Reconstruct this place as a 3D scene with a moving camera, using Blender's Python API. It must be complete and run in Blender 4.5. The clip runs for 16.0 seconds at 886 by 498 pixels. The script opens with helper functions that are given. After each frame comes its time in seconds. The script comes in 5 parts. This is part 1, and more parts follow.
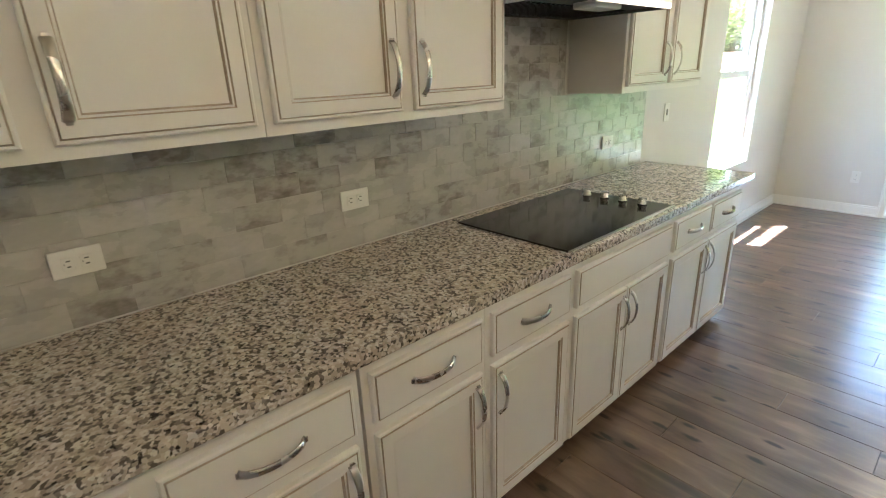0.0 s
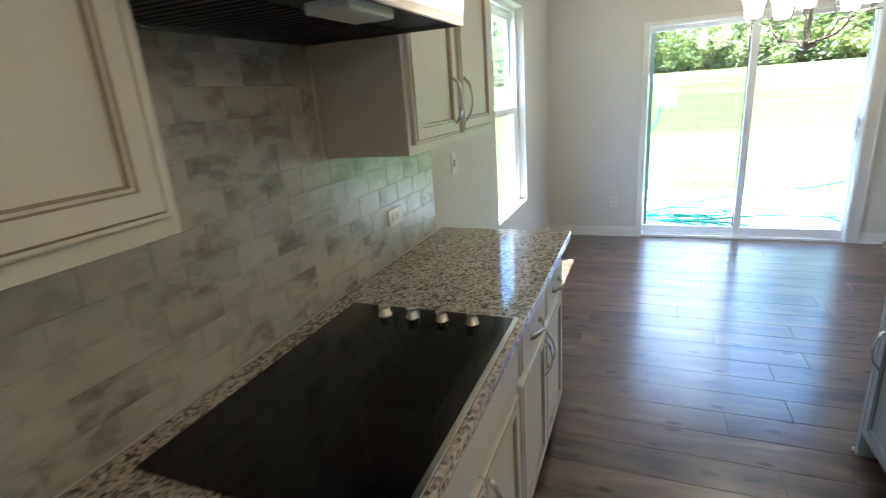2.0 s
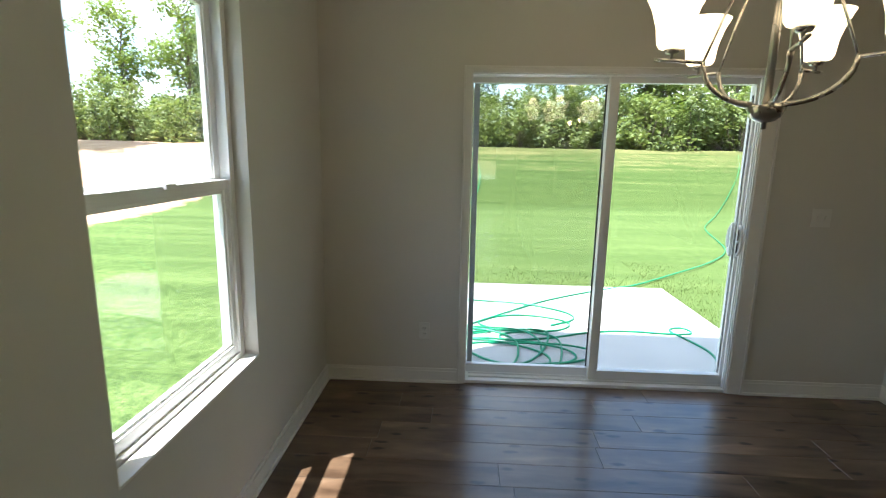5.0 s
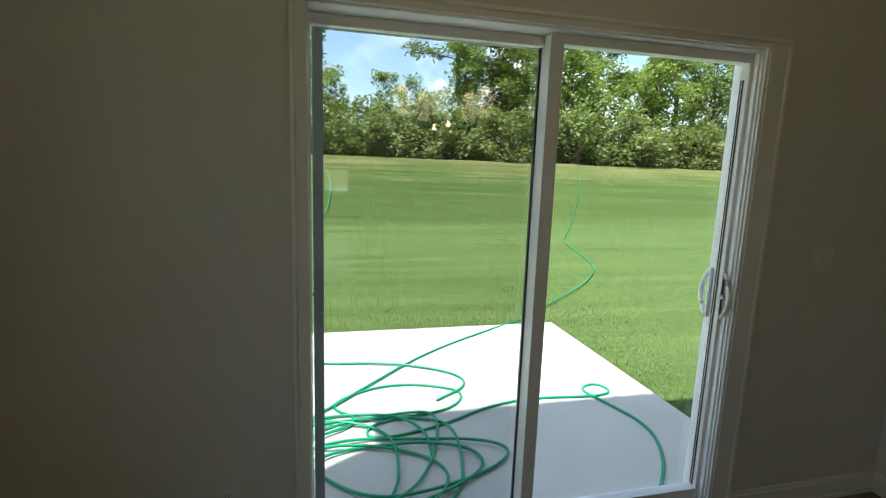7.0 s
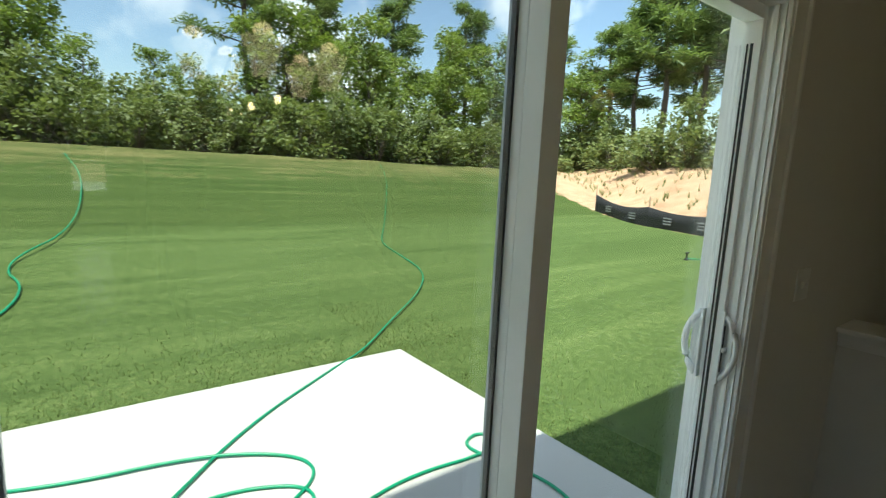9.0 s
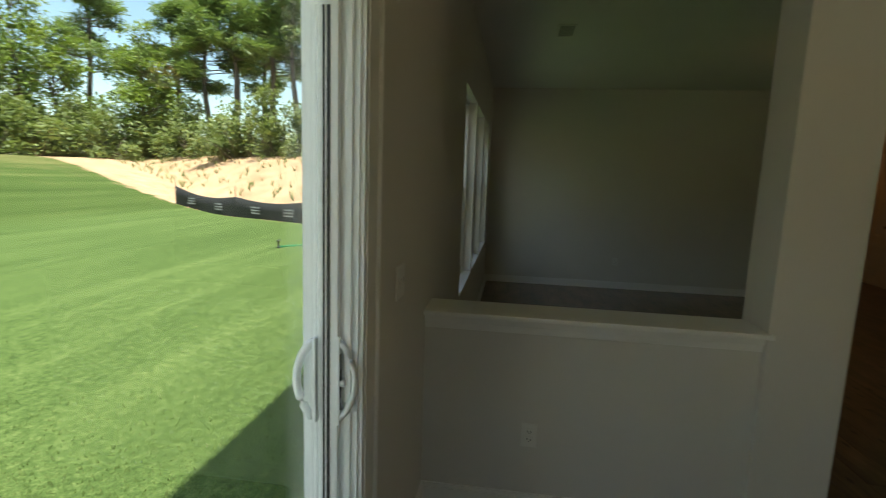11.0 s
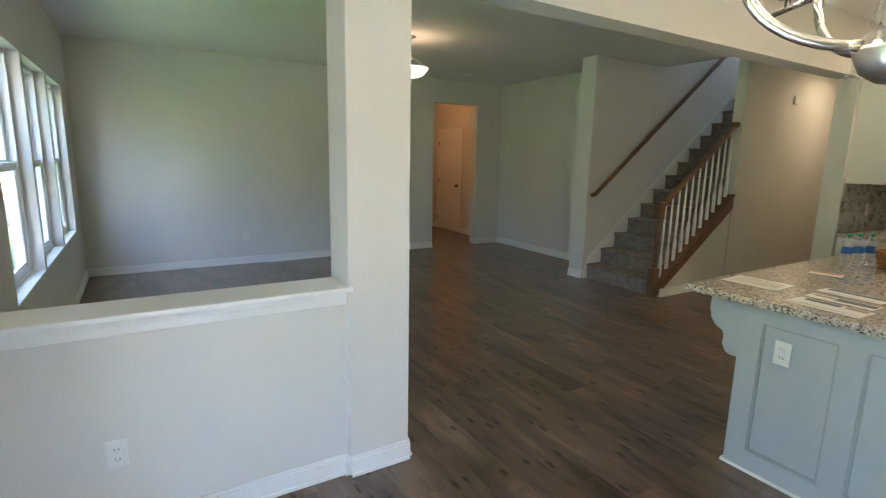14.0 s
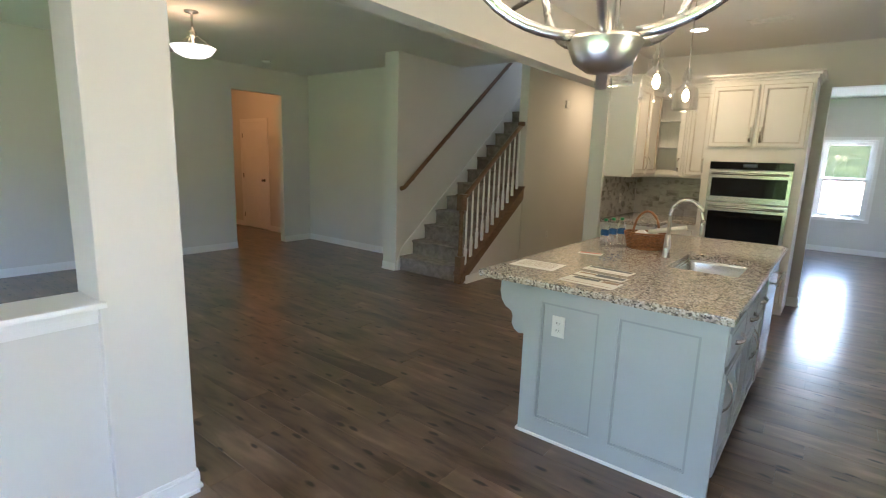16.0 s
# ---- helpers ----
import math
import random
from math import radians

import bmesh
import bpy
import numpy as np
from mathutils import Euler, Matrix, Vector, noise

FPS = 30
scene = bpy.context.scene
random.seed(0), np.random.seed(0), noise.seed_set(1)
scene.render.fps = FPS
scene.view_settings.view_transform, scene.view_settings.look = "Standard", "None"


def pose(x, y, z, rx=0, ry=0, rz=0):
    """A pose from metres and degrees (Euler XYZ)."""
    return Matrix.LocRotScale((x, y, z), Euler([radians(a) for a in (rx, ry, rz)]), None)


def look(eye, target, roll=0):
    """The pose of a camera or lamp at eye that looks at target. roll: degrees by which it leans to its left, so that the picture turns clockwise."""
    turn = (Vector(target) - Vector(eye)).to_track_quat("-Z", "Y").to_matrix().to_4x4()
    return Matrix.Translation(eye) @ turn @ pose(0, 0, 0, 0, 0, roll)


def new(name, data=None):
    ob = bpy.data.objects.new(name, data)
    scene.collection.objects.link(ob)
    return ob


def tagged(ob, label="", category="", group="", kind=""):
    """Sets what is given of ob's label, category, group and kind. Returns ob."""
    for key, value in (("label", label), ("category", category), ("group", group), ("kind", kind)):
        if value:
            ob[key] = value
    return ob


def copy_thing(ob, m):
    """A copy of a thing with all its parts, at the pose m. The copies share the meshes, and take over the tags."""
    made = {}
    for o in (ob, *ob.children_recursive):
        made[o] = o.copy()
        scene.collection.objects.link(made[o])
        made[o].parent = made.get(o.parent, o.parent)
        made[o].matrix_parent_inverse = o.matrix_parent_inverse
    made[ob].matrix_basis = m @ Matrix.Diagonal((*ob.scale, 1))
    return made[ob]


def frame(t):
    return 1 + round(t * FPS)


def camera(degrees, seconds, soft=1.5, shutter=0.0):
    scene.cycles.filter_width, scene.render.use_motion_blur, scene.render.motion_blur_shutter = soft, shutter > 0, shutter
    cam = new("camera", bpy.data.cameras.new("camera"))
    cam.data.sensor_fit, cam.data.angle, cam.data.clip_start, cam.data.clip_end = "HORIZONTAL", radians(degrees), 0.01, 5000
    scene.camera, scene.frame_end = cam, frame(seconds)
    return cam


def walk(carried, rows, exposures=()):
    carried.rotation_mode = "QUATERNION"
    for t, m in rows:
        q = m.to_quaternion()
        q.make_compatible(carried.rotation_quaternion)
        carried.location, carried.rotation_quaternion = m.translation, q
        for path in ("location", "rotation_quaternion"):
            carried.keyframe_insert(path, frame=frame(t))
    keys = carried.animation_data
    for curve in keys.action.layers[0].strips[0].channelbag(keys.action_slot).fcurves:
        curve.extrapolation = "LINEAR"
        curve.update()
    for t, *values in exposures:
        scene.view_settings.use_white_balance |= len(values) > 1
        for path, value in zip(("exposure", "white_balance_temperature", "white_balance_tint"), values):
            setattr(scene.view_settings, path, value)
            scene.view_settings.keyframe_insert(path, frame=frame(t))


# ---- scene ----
cam = camera(83.4, 16.0, soft=1.1, shutter=0.25)
PATH = [
    (0, (1.547, -6.336, 1.522), (0.142, -5.082, 0.849), -2.3),
    (0.5, (1.429, -6.243, 1.521), (0.115, -4.898, 0.838), -3.1),
    (1, (1.278, -6.011, 1.545), (0.063, -4.553, 0.912), -3.4),
    (1.5, (1.117, -5.763, 1.54), (0.104, -4.147, 0.94), -4.1),
    (2, (0.974, -5.446, 1.556), (0.234, -3.682, 0.972), -4.3),
    (2.5, (0.974, -5.061, 1.538), (0.398, -3.229, 0.978), -2.6),
    (3, (0.973, -4.696, 1.535), (0.539, -2.81, 1.029), -1.1),
    (3.5, (0.934, -4.299, 1.57), (0.678, -2.366, 1.122), -0.1),
    (3.7, (1.001, -4.168, 1.603), (0.75, -2.234, 1.16), 0.3),
    (6, (0.911, -2.408, 1.529), (1.131, -0.449, 1.19), 1.6),
    (6.5, (0.932, -2.035, 1.555), (1.334, -0.107, 1.209), 2.0),
    (7, (0.993, -1.702, 1.549), (1.479, 0.21, 1.22), 2.0),
    (8, (1.035, -1.065, 1.545), (1.832, 0.74, 1.217), 2.2),
    (10.3, (1.427, -0.383, 1.531), (3.188, 0.525, 1.255), 2.6),
    (10.5, (1.5, -0.391, 1.549), (3.337, 0.352, 1.274), 2.5),
    (11, (1.535, -0.369, 1.56), (3.495, -0.101, 1.269), 2.0),
    (11.5, (1.54, -0.386, 1.544), (3.512, -0.499, 1.229), 1.6),
    (12, (1.547, -0.446, 1.555), (3.484, -0.812, 1.218), 1.6),
    (12.5, (1.576, -0.514, 1.555), (3.461, -1.088, 1.216), 1.6),
    (13, (1.58, -0.579, 1.55), (3.405, -1.325, 1.211), 1.3),
    (13.5, (1.577, -0.622, 1.549), (3.335, -1.51, 1.198), 1.2),
    (14, (1.565, -0.657, 1.554), (3.246, -1.68, 1.193), 1.2),
    (14.5, (1.569, -0.717, 1.543), (3.15, -1.889, 1.186), 1.3),
    (15, (1.573, -0.764, 1.541), (3.028, -2.091, 1.192), 1.6),
    (15.5, (1.567, -0.799, 1.542), (2.896, -2.253, 1.194), 1.9),
    (16, (1.561, -0.822, 1.54), (2.776, -2.369, 1.178), 1.9),
]
EXPOSURES = [(0, 4.4, 5350, 12), (0.5, 4.45, 5300, 12), (1.5, 4.05, 5200, 12), (2.0, 3.6, 5200, 12), (2.5, 3.2, 5300, 12), (3.0, 2.95, 5400, 12), (3.7, 2.5, 5600, 10), (6, 1.57, 6300, 5), (8, 0.8, 6300, 0), (10.5, 0.8, 6900, -2), (11, 1.0, 6900, -2), (11.5, 1.55, 6300, 0), (12, 2.3, 5900, 2), (12.5, 3.08, 5650, 4), (13, 3.55, 5500, 8), (13.5, 3.65, 5450, 10), (14.5, 3.85, 5400, 12), (16, 3.95, 5400, 14)]
walk(cam, [(t, look(eye, target, roll)) for t, eye, target, roll in PATH], EXPOSURES)

# ---- world, sun, exposure ----
SUN_TO = Vector((0.25, 0.15, -1.0)).normalized()
world = bpy.data.worlds.new("sky")
scene.world = world
world.use_nodes = True
wn, wl = world.node_tree.nodes, world.node_tree.links
wn.clear()
w_out = wn.new("ShaderNodeOutputWorld")
w_bg = wn.new("ShaderNodeBackground")
w_sky = wn.new("ShaderNodeTexSky")
w_sky.sky_type = "NISHITA"
w_sky.sun_disc = False
w_sky.sun_elevation = radians(73.7)
w_sky.sun_rotation = math.atan2(-0.25, -0.15)
w_co = wn.new("ShaderNodeTexCoord")
w_no = wn.new("ShaderNodeTexNoise")
w_no.inputs["Scale"].default_value = 3.2
w_no.inputs["Detail"].default_value = 7
w_no.inputs["Roughness"].default_value = 0.55
w_rp = wn.new("ShaderNodeValToRGB")
w_rp.color_ramp.elements[0].position, w_rp.color_ramp.elements[1].position = 0.5, 0.64
w_rp.color_ramp.elements[0].color, w_rp.color_ramp.elements[1].color = (0, 0, 0, 1), (0.75, 0.75, 0.75, 1)
w_mx = wn.new("ShaderNodeMix")
w_mx.data_type = "RGBA"
w_mx.inputs[7].default_value = (9.0, 9.0, 9.2, 1)
wl.new(w_co.outputs["Generated"], w_no.inputs["Vector"])
wl.new(w_no.outputs[0], w_rp.inputs[0])
wl.new(w_rp.outputs[0], w_mx.inputs[0])
wl.new(w_sky.outputs[0], w_mx.inputs[6])
wl.new(w_mx.outputs[2], w_bg.inputs[0])
w_bg.inputs[1].default_value = 0.15
wl.new(w_bg.outputs[0], w_out.inputs[0])
sun_data = bpy.data.lights.new("sun", "SUN")
sun_data.energy, sun_data.angle, sun_data.color = 5.0, radians(0.5), (1.0, 0.96, 0.9)
sun = new("sun", sun_data)
sun.matrix_world = look((-5, -3, 20), Vector((-5, -3, 20)) + SUN_TO)


# ---- materials ----
def mat(name, ramp, scale=8, rough=0.5, bump=0.0, metal=0.0, fine=120, coords="pos", stretch=(1, 1, 1), rand=0.0, emit=0, rvar=0.08, detail=5, spec=0.5, coat=0.0):
    """A procedural surface: coarse noise through a colour ramp, fine grain over it, roughness variation and relief."""
    m = bpy.data.materials.new(name)
    m.use_nodes = True
    n, l = m.node_tree.nodes, m.node_tree.links
    b = n["Principled BSDF"]
    if coords == "pos":
        co = n.new("ShaderNodeNewGeometry").outputs["Position"]
    else:
        co = n.new("ShaderNodeTexCoord").outputs["Object"]
    mp = n.new("ShaderNodeMapping")
    mp.inputs["Scale"].default_value = stretch
    l.new(co, mp.inputs["Vector"])
    if rand:
        inf = n.new("ShaderNodeObjectInfo")
        mu = n.new("ShaderNodeMath")
        mu.operation = "MULTIPLY"
        mu.inputs[1].default_value = 57.0
        l.new(inf.outputs["Random"], mu.inputs[0])
        l.new(mu.outputs[0], mp.inputs["Location"])
    no = n.new("ShaderNodeTexNoise")
    no.inputs["Scale"].default_value, no.inputs["Detail"].default_value = scale, detail
    l.new(mp.outputs[0], no.inputs["Vector"])
    fi = n.new("ShaderNodeTexNoise")
    fi.inputs["Scale"].default_value, fi.inputs["Detail"].default_value = fine, 3
    l.new(mp.outputs[0], fi.inputs["Vector"])
    mixf = n.new("ShaderNodeMix")
    mixf.inputs[0].default_value = 0.3
    l.new(no.outputs[0], mixf.inputs[2])
    l.new(fi.outputs[0], mixf.inputs[3])
    fac = mixf.outputs[0]
    if rand:
        ad = n.new("ShaderNodeMath")
        ad.operation = "MULTIPLY_ADD"
        l.new(inf.outputs["Random"], ad.inputs[0])
        ad.inputs[1].default_value = rand
        sb = n.new("ShaderNodeMath")
        sb.operation = "SUBTRACT"
        l.new(fac, sb.inputs[0])
        sb.inputs[1].default_value = rand / 2
        l.new(sb.outputs[0], ad.inputs[2])
        fac = ad.outputs[0]
    rp = n.new("ShaderNodeValToRGB")
    els = rp.color_ramp.elements
    for i, (p, c) in enumerate(ramp):
        e = els[i] if i < 2 else els.new(p)
        e.position, e.color = p, (*c, 1)
    l.new(fac, rp.inputs[0])
    l.new(rp.outputs[0], b.inputs["Base Color"])
    mr = n.new("ShaderNodeMapRange")
    mr.inputs[3].default_value, mr.inputs[4].default_value = max(0.02, rough - rvar), rough + rvar
    l.new(no.outputs[0], mr.inputs[0])
    l.new(mr.outputs[0], b.inputs["Roughness"])
    b.inputs["Metallic"].default_value = metal
    b.inputs["Specular IOR Level"].default_value = spec
    b.inputs["Coat Weight"].default_value = coat
    if bump:
        bp = n.new("ShaderNodeBump")
        bp.inputs["Strength"].default_value, bp.inputs["Distance"].default_value = bump, 0.002
        l.new(fac if not rand else mixf.outputs[0], bp.inputs["Height"])
        l.new(bp.outputs[0], b.inputs["Normal"])
    if emit:
        b.inputs["Emission Color"].default_value = (*ramp[-1][1], 1)
        b.inputs["Emission Strength"].default_value = emit
    return m


def two(c, d=0.05, lo=0.3, hi=0.7):
    return [(lo, tuple(v * (1 - d) for v in c)), (hi, tuple(min(1, v * (1 + d)) for v in c))]


def glass_mat(name, tint=(1, 1, 1), gloss=1.0, power=5.0):
    m = bpy.data.materials.new(name)
    m.use_nodes = True
    n, l = m.node_tree.nodes, m.node_tree.links
    n.clear()
    o, mx, tr, gl, fr = (n.new("ShaderNode" + k) for k in ("OutputMaterial", "MixShader", "BsdfTransparent", "BsdfGlossy", "LayerWeight"))
    tr.inputs[0].default_value = (*tint, 1)
    gl.inputs["Roughness"].default_value = 0.02
    gl.inputs[0].default_value = (gloss, gloss, gloss, 1)
    fr.inputs[0].default_value = 0.5
    pw, sc = n.new("ShaderNodeMath"), n.new("ShaderNodeMath")
    pw.operation, sc.operation = "POWER", "MULTIPLY_ADD"
    pw.inputs[1].default_value, sc.inputs[1].default_value, sc.inputs[2].default_value = power, 0.9, 0.04
    l.new(fr.outputs["Facing"], pw.inputs[0])
    l.new(pw.outputs[0], sc.inputs[0])
    l.new(sc.outputs[0], mx.inputs[0])
    l.new(tr.outputs[0], mx.inputs[1])
    l.new(gl.outputs[0], mx.inputs[2])
    l.new(mx.outputs[0], o.inputs[0])
    return m


def screen_mat(name):
    """Fine dark woven mesh: mostly open, with the wires as a thin grey veil."""
    m = bpy.data.materials.new(name)
    m.use_nodes = True
    n, l = m.node_tree.nodes, m.node_tree.links
    n.clear()
    o, mx, tr, df = (n.new("ShaderNode" + k) for k in ("OutputMaterial", "MixShader", "BsdfTransparent", "BsdfDiffuse"))
    df.inputs[0].default_value = (0.03, 0.032, 0.035, 1)
    mx.inputs[0].default_value = 0.13
    l.new(tr.outputs[0], mx.inputs[1])
    l.new(df.outputs[0], mx.inputs[2])
    l.new(mx.outputs[0], o.inputs[0])
    return m


def granite_mat(name):
    m = bpy.data.materials.new(name)
    m.use_nodes = True
    n, l = m.node_tree.nodes, m.node_tree.links
    b = n["Principled BSDF"]
    co = n.new("ShaderNodeNewGeometry").outputs["Position"]
    wob = n.new("ShaderNodeTexNoise")
    wob.inputs["Scale"].default_value = 110
    l.new(co, wob.inputs["Vector"])
    ma = n.new("ShaderNodeVectorMath")
    ma.operation = "MULTIPLY_ADD"
    ma.inputs[1].default_value = (0.009, 0.009, 0.009)
    l.new(wob.outputs[1], ma.inputs[0])
    l.new(co, ma.inputs[2])
    cols = []
    for sc, stops in ((125, [(0.0, (0.02, 0.019, 0.02)), (0.15, (0.13, 0.11, 0.1)), (0.3, (0.4, 0.34, 0.28)), (0.55, (0.54, 0.47, 0.4)), (0.82, (0.68, 0.63, 0.57))]),
                      (60, [(0.0, (0.05, 0.045, 0.045)), (0.14, (0.42, 0.36, 0.3)), (0.5, (0.58, 0.51, 0.43)), (0.8, (0.45, 0.39, 0.32))])):
        v = n.new("ShaderNodeTexVoronoi")
        v.inputs["Scale"].default_value = sc
        l.new(ma.outputs[0], v.inputs["Vector"])
        sp = n.new("ShaderNodeSeparateColor")
        l.new(v.outputs["Color"], sp.inputs[0])
        rp = n.new("ShaderNodeValToRGB")
        rp.color_ramp.interpolation = "CONSTANT"
        for i, (p, c) in enumerate(stops):
            e = rp.color_ramp.elements[i] if i < 2 else rp.color_ramp.elements.new(p)
            e.position, e.color = p, (*c, 1)
        l.new(sp.outputs[0], rp.inputs[0])
        cols.append(rp.outputs[0])
    mx = n.new("ShaderNodeMix")
    mx.data_type = "RGBA"
    mx.inputs[0].default_value = 0.22
    l.new(cols[0], mx.inputs[6])
    l.new(cols[1], mx.inputs[7])
    l.new(mx.outputs[2], b.inputs["Base Color"])
    b.inputs["Roughness"].default_value = 0.09
    b.inputs["Specular IOR Level"].default_value = 0.6
    return m


def wood_floor_mat(name):
    m = bpy.data.materials.new(name)
    m.use_nodes = True
    n, l = m.node_tree.nodes, m.node_tree.links
    b = n["Principled BSDF"]
    co = n.new("ShaderNodeNewGeometry").outputs["Position"]
    inf = n.new("ShaderNodeObjectInfo")
    mul = n.new("ShaderNodeMath")
    mul.operation = "MULTIPLY"
    mul.inputs[1].default_value = 31.0
    l.new(inf.outputs["Random"], mul.inputs[0])

    def tex(kind, stretch, scale, detail=6, dist=0.0):
        mp = n.new("ShaderNodeMapping")
        mp.inputs["Scale"].default_value = stretch
        l.new(co, mp.inputs["Vector"])
        l.new(mul.outputs[0], mp.inputs["Location"])
        t = n.new(kind)
        t.inputs["Scale"].default_value = scale
        if kind.endswith("Voronoi"):
            t.voronoi_dimensions = "2D"
        if kind.endswith("Noise"):
            t.inputs["Detail"].default_value, t.inputs["Distortion"].default_value = detail, dist
        l.new(mp.outputs[0], t.inputs["Vector"])
        return t
    grain = tex("ShaderNodeTexNoise", (0.9, 5, 1), 2.0, 6, 0.8)
    fine = tex("ShaderNodeTexNoise", (3, 60, 1), 6.0, 4)
    knots = tex("ShaderNodeTexVoronoi", (2.4, 6.5, 1), 1.0)
    wob = tex("ShaderNodeTexNoise", (6, 14, 1), 2.0, 3)
    ragged = n.new("ShaderNodeVectorMath")
    ragged.operation = "MULTIPLY_ADD"
    ragged.inputs[1].default_value = (0.16, 0.16, 0.0)
    l.new(wob.outputs[1], ragged.inputs[0])
    l.new(knots.inputs["Vector"].links[0].from_socket, ragged.inputs[2])
    l.new(ragged.outputs[0], knots.inputs["Vector"])
    blot = tex("ShaderNodeTexNoise", (1, 2.2, 1), 2.2, 5)

    def mathn(op, a, bb):
        q = n.new("ShaderNodeMath")
        q.operation = op
        for i, v in enumerate((a, bb)):
            if isinstance(v, (int, float)):
                q.inputs[i].default_value = v
            else:
                l.new(v, q.inputs[i])
        return q.outputs[0]
    f = mathn("MULTIPLY", grain.outputs[0], 0.46)
    f = mathn("ADD", f, mathn("MULTIPLY", fine.outputs[0], 0.08))
    f = mathn("ADD", f, mathn("MULTIPLY", blot.outputs[0], 0.42))
    f = mathn("ADD", f, mathn("MULTIPLY", mathn("SUBTRACT", inf.outputs["Random"], 0.5), 0.06))
    rp = n.new("ShaderNodeValToRGB")
    for i, (p, c) in enumerate([(0.37, (0.04, 0.022, 0.013)), (0.45, (0.104, 0.063, 0.038)), (0.54, (0.145, 0.09, 0.056)), (0.63, (0.23, 0.152, 0.1))]):
        e = rp.color_ramp.elements[i] if i < 2 else rp.color_ramp.elements.new(p)
        e.position, e.color = p, (*c, 1)
    l.new(f, rp.inputs[0])
    kr = n.new("ShaderNodeValToRGB")
    kr.color_ramp.elements[0].position, kr.color_ramp.elements[1].position = 0.05, 0.11
    kr.color_ramp.elements[0].color = (0.1, 0.08, 0.07, 1)
    l.new(knots.outputs["Distance"], kr.inputs[0])
    mx = n.new("ShaderNodeMix")
    mx.data_type, mx.blend_type = "RGBA", "MULTIPLY"
    mx.inputs[0].default_value = 1
    l.new(rp.outputs[0], mx.inputs[6])
    l.new(kr.outputs[0], mx.inputs[7])
    l.new(mx.outputs[2], b.inputs["Base Color"])
    mr = n.new("ShaderNodeMapRange")
    mr.inputs[3].default_value, mr.inputs[4].default_value = 0.27, 0.34
    l.new(grain.outputs[0], mr.inputs[0])
    l.new(mr.outputs[0], b.inputs["Roughness"])
    b.inputs["Specular IOR Level"].default_value = 0.5
    bp = n.new("ShaderNodeBump")
    b.inputs["Coat Weight"].default_value, b.inputs["Coat Roughness"].default_value = 0.65, 0.18
    bp.inputs["Strength"].default_value, bp.inputs["Distance"].default_value = 0.02, 0.002
    l.new(f, bp.inputs["Height"])
    l.new(bp.outputs[0], b.inputs["Normal"])
    return m


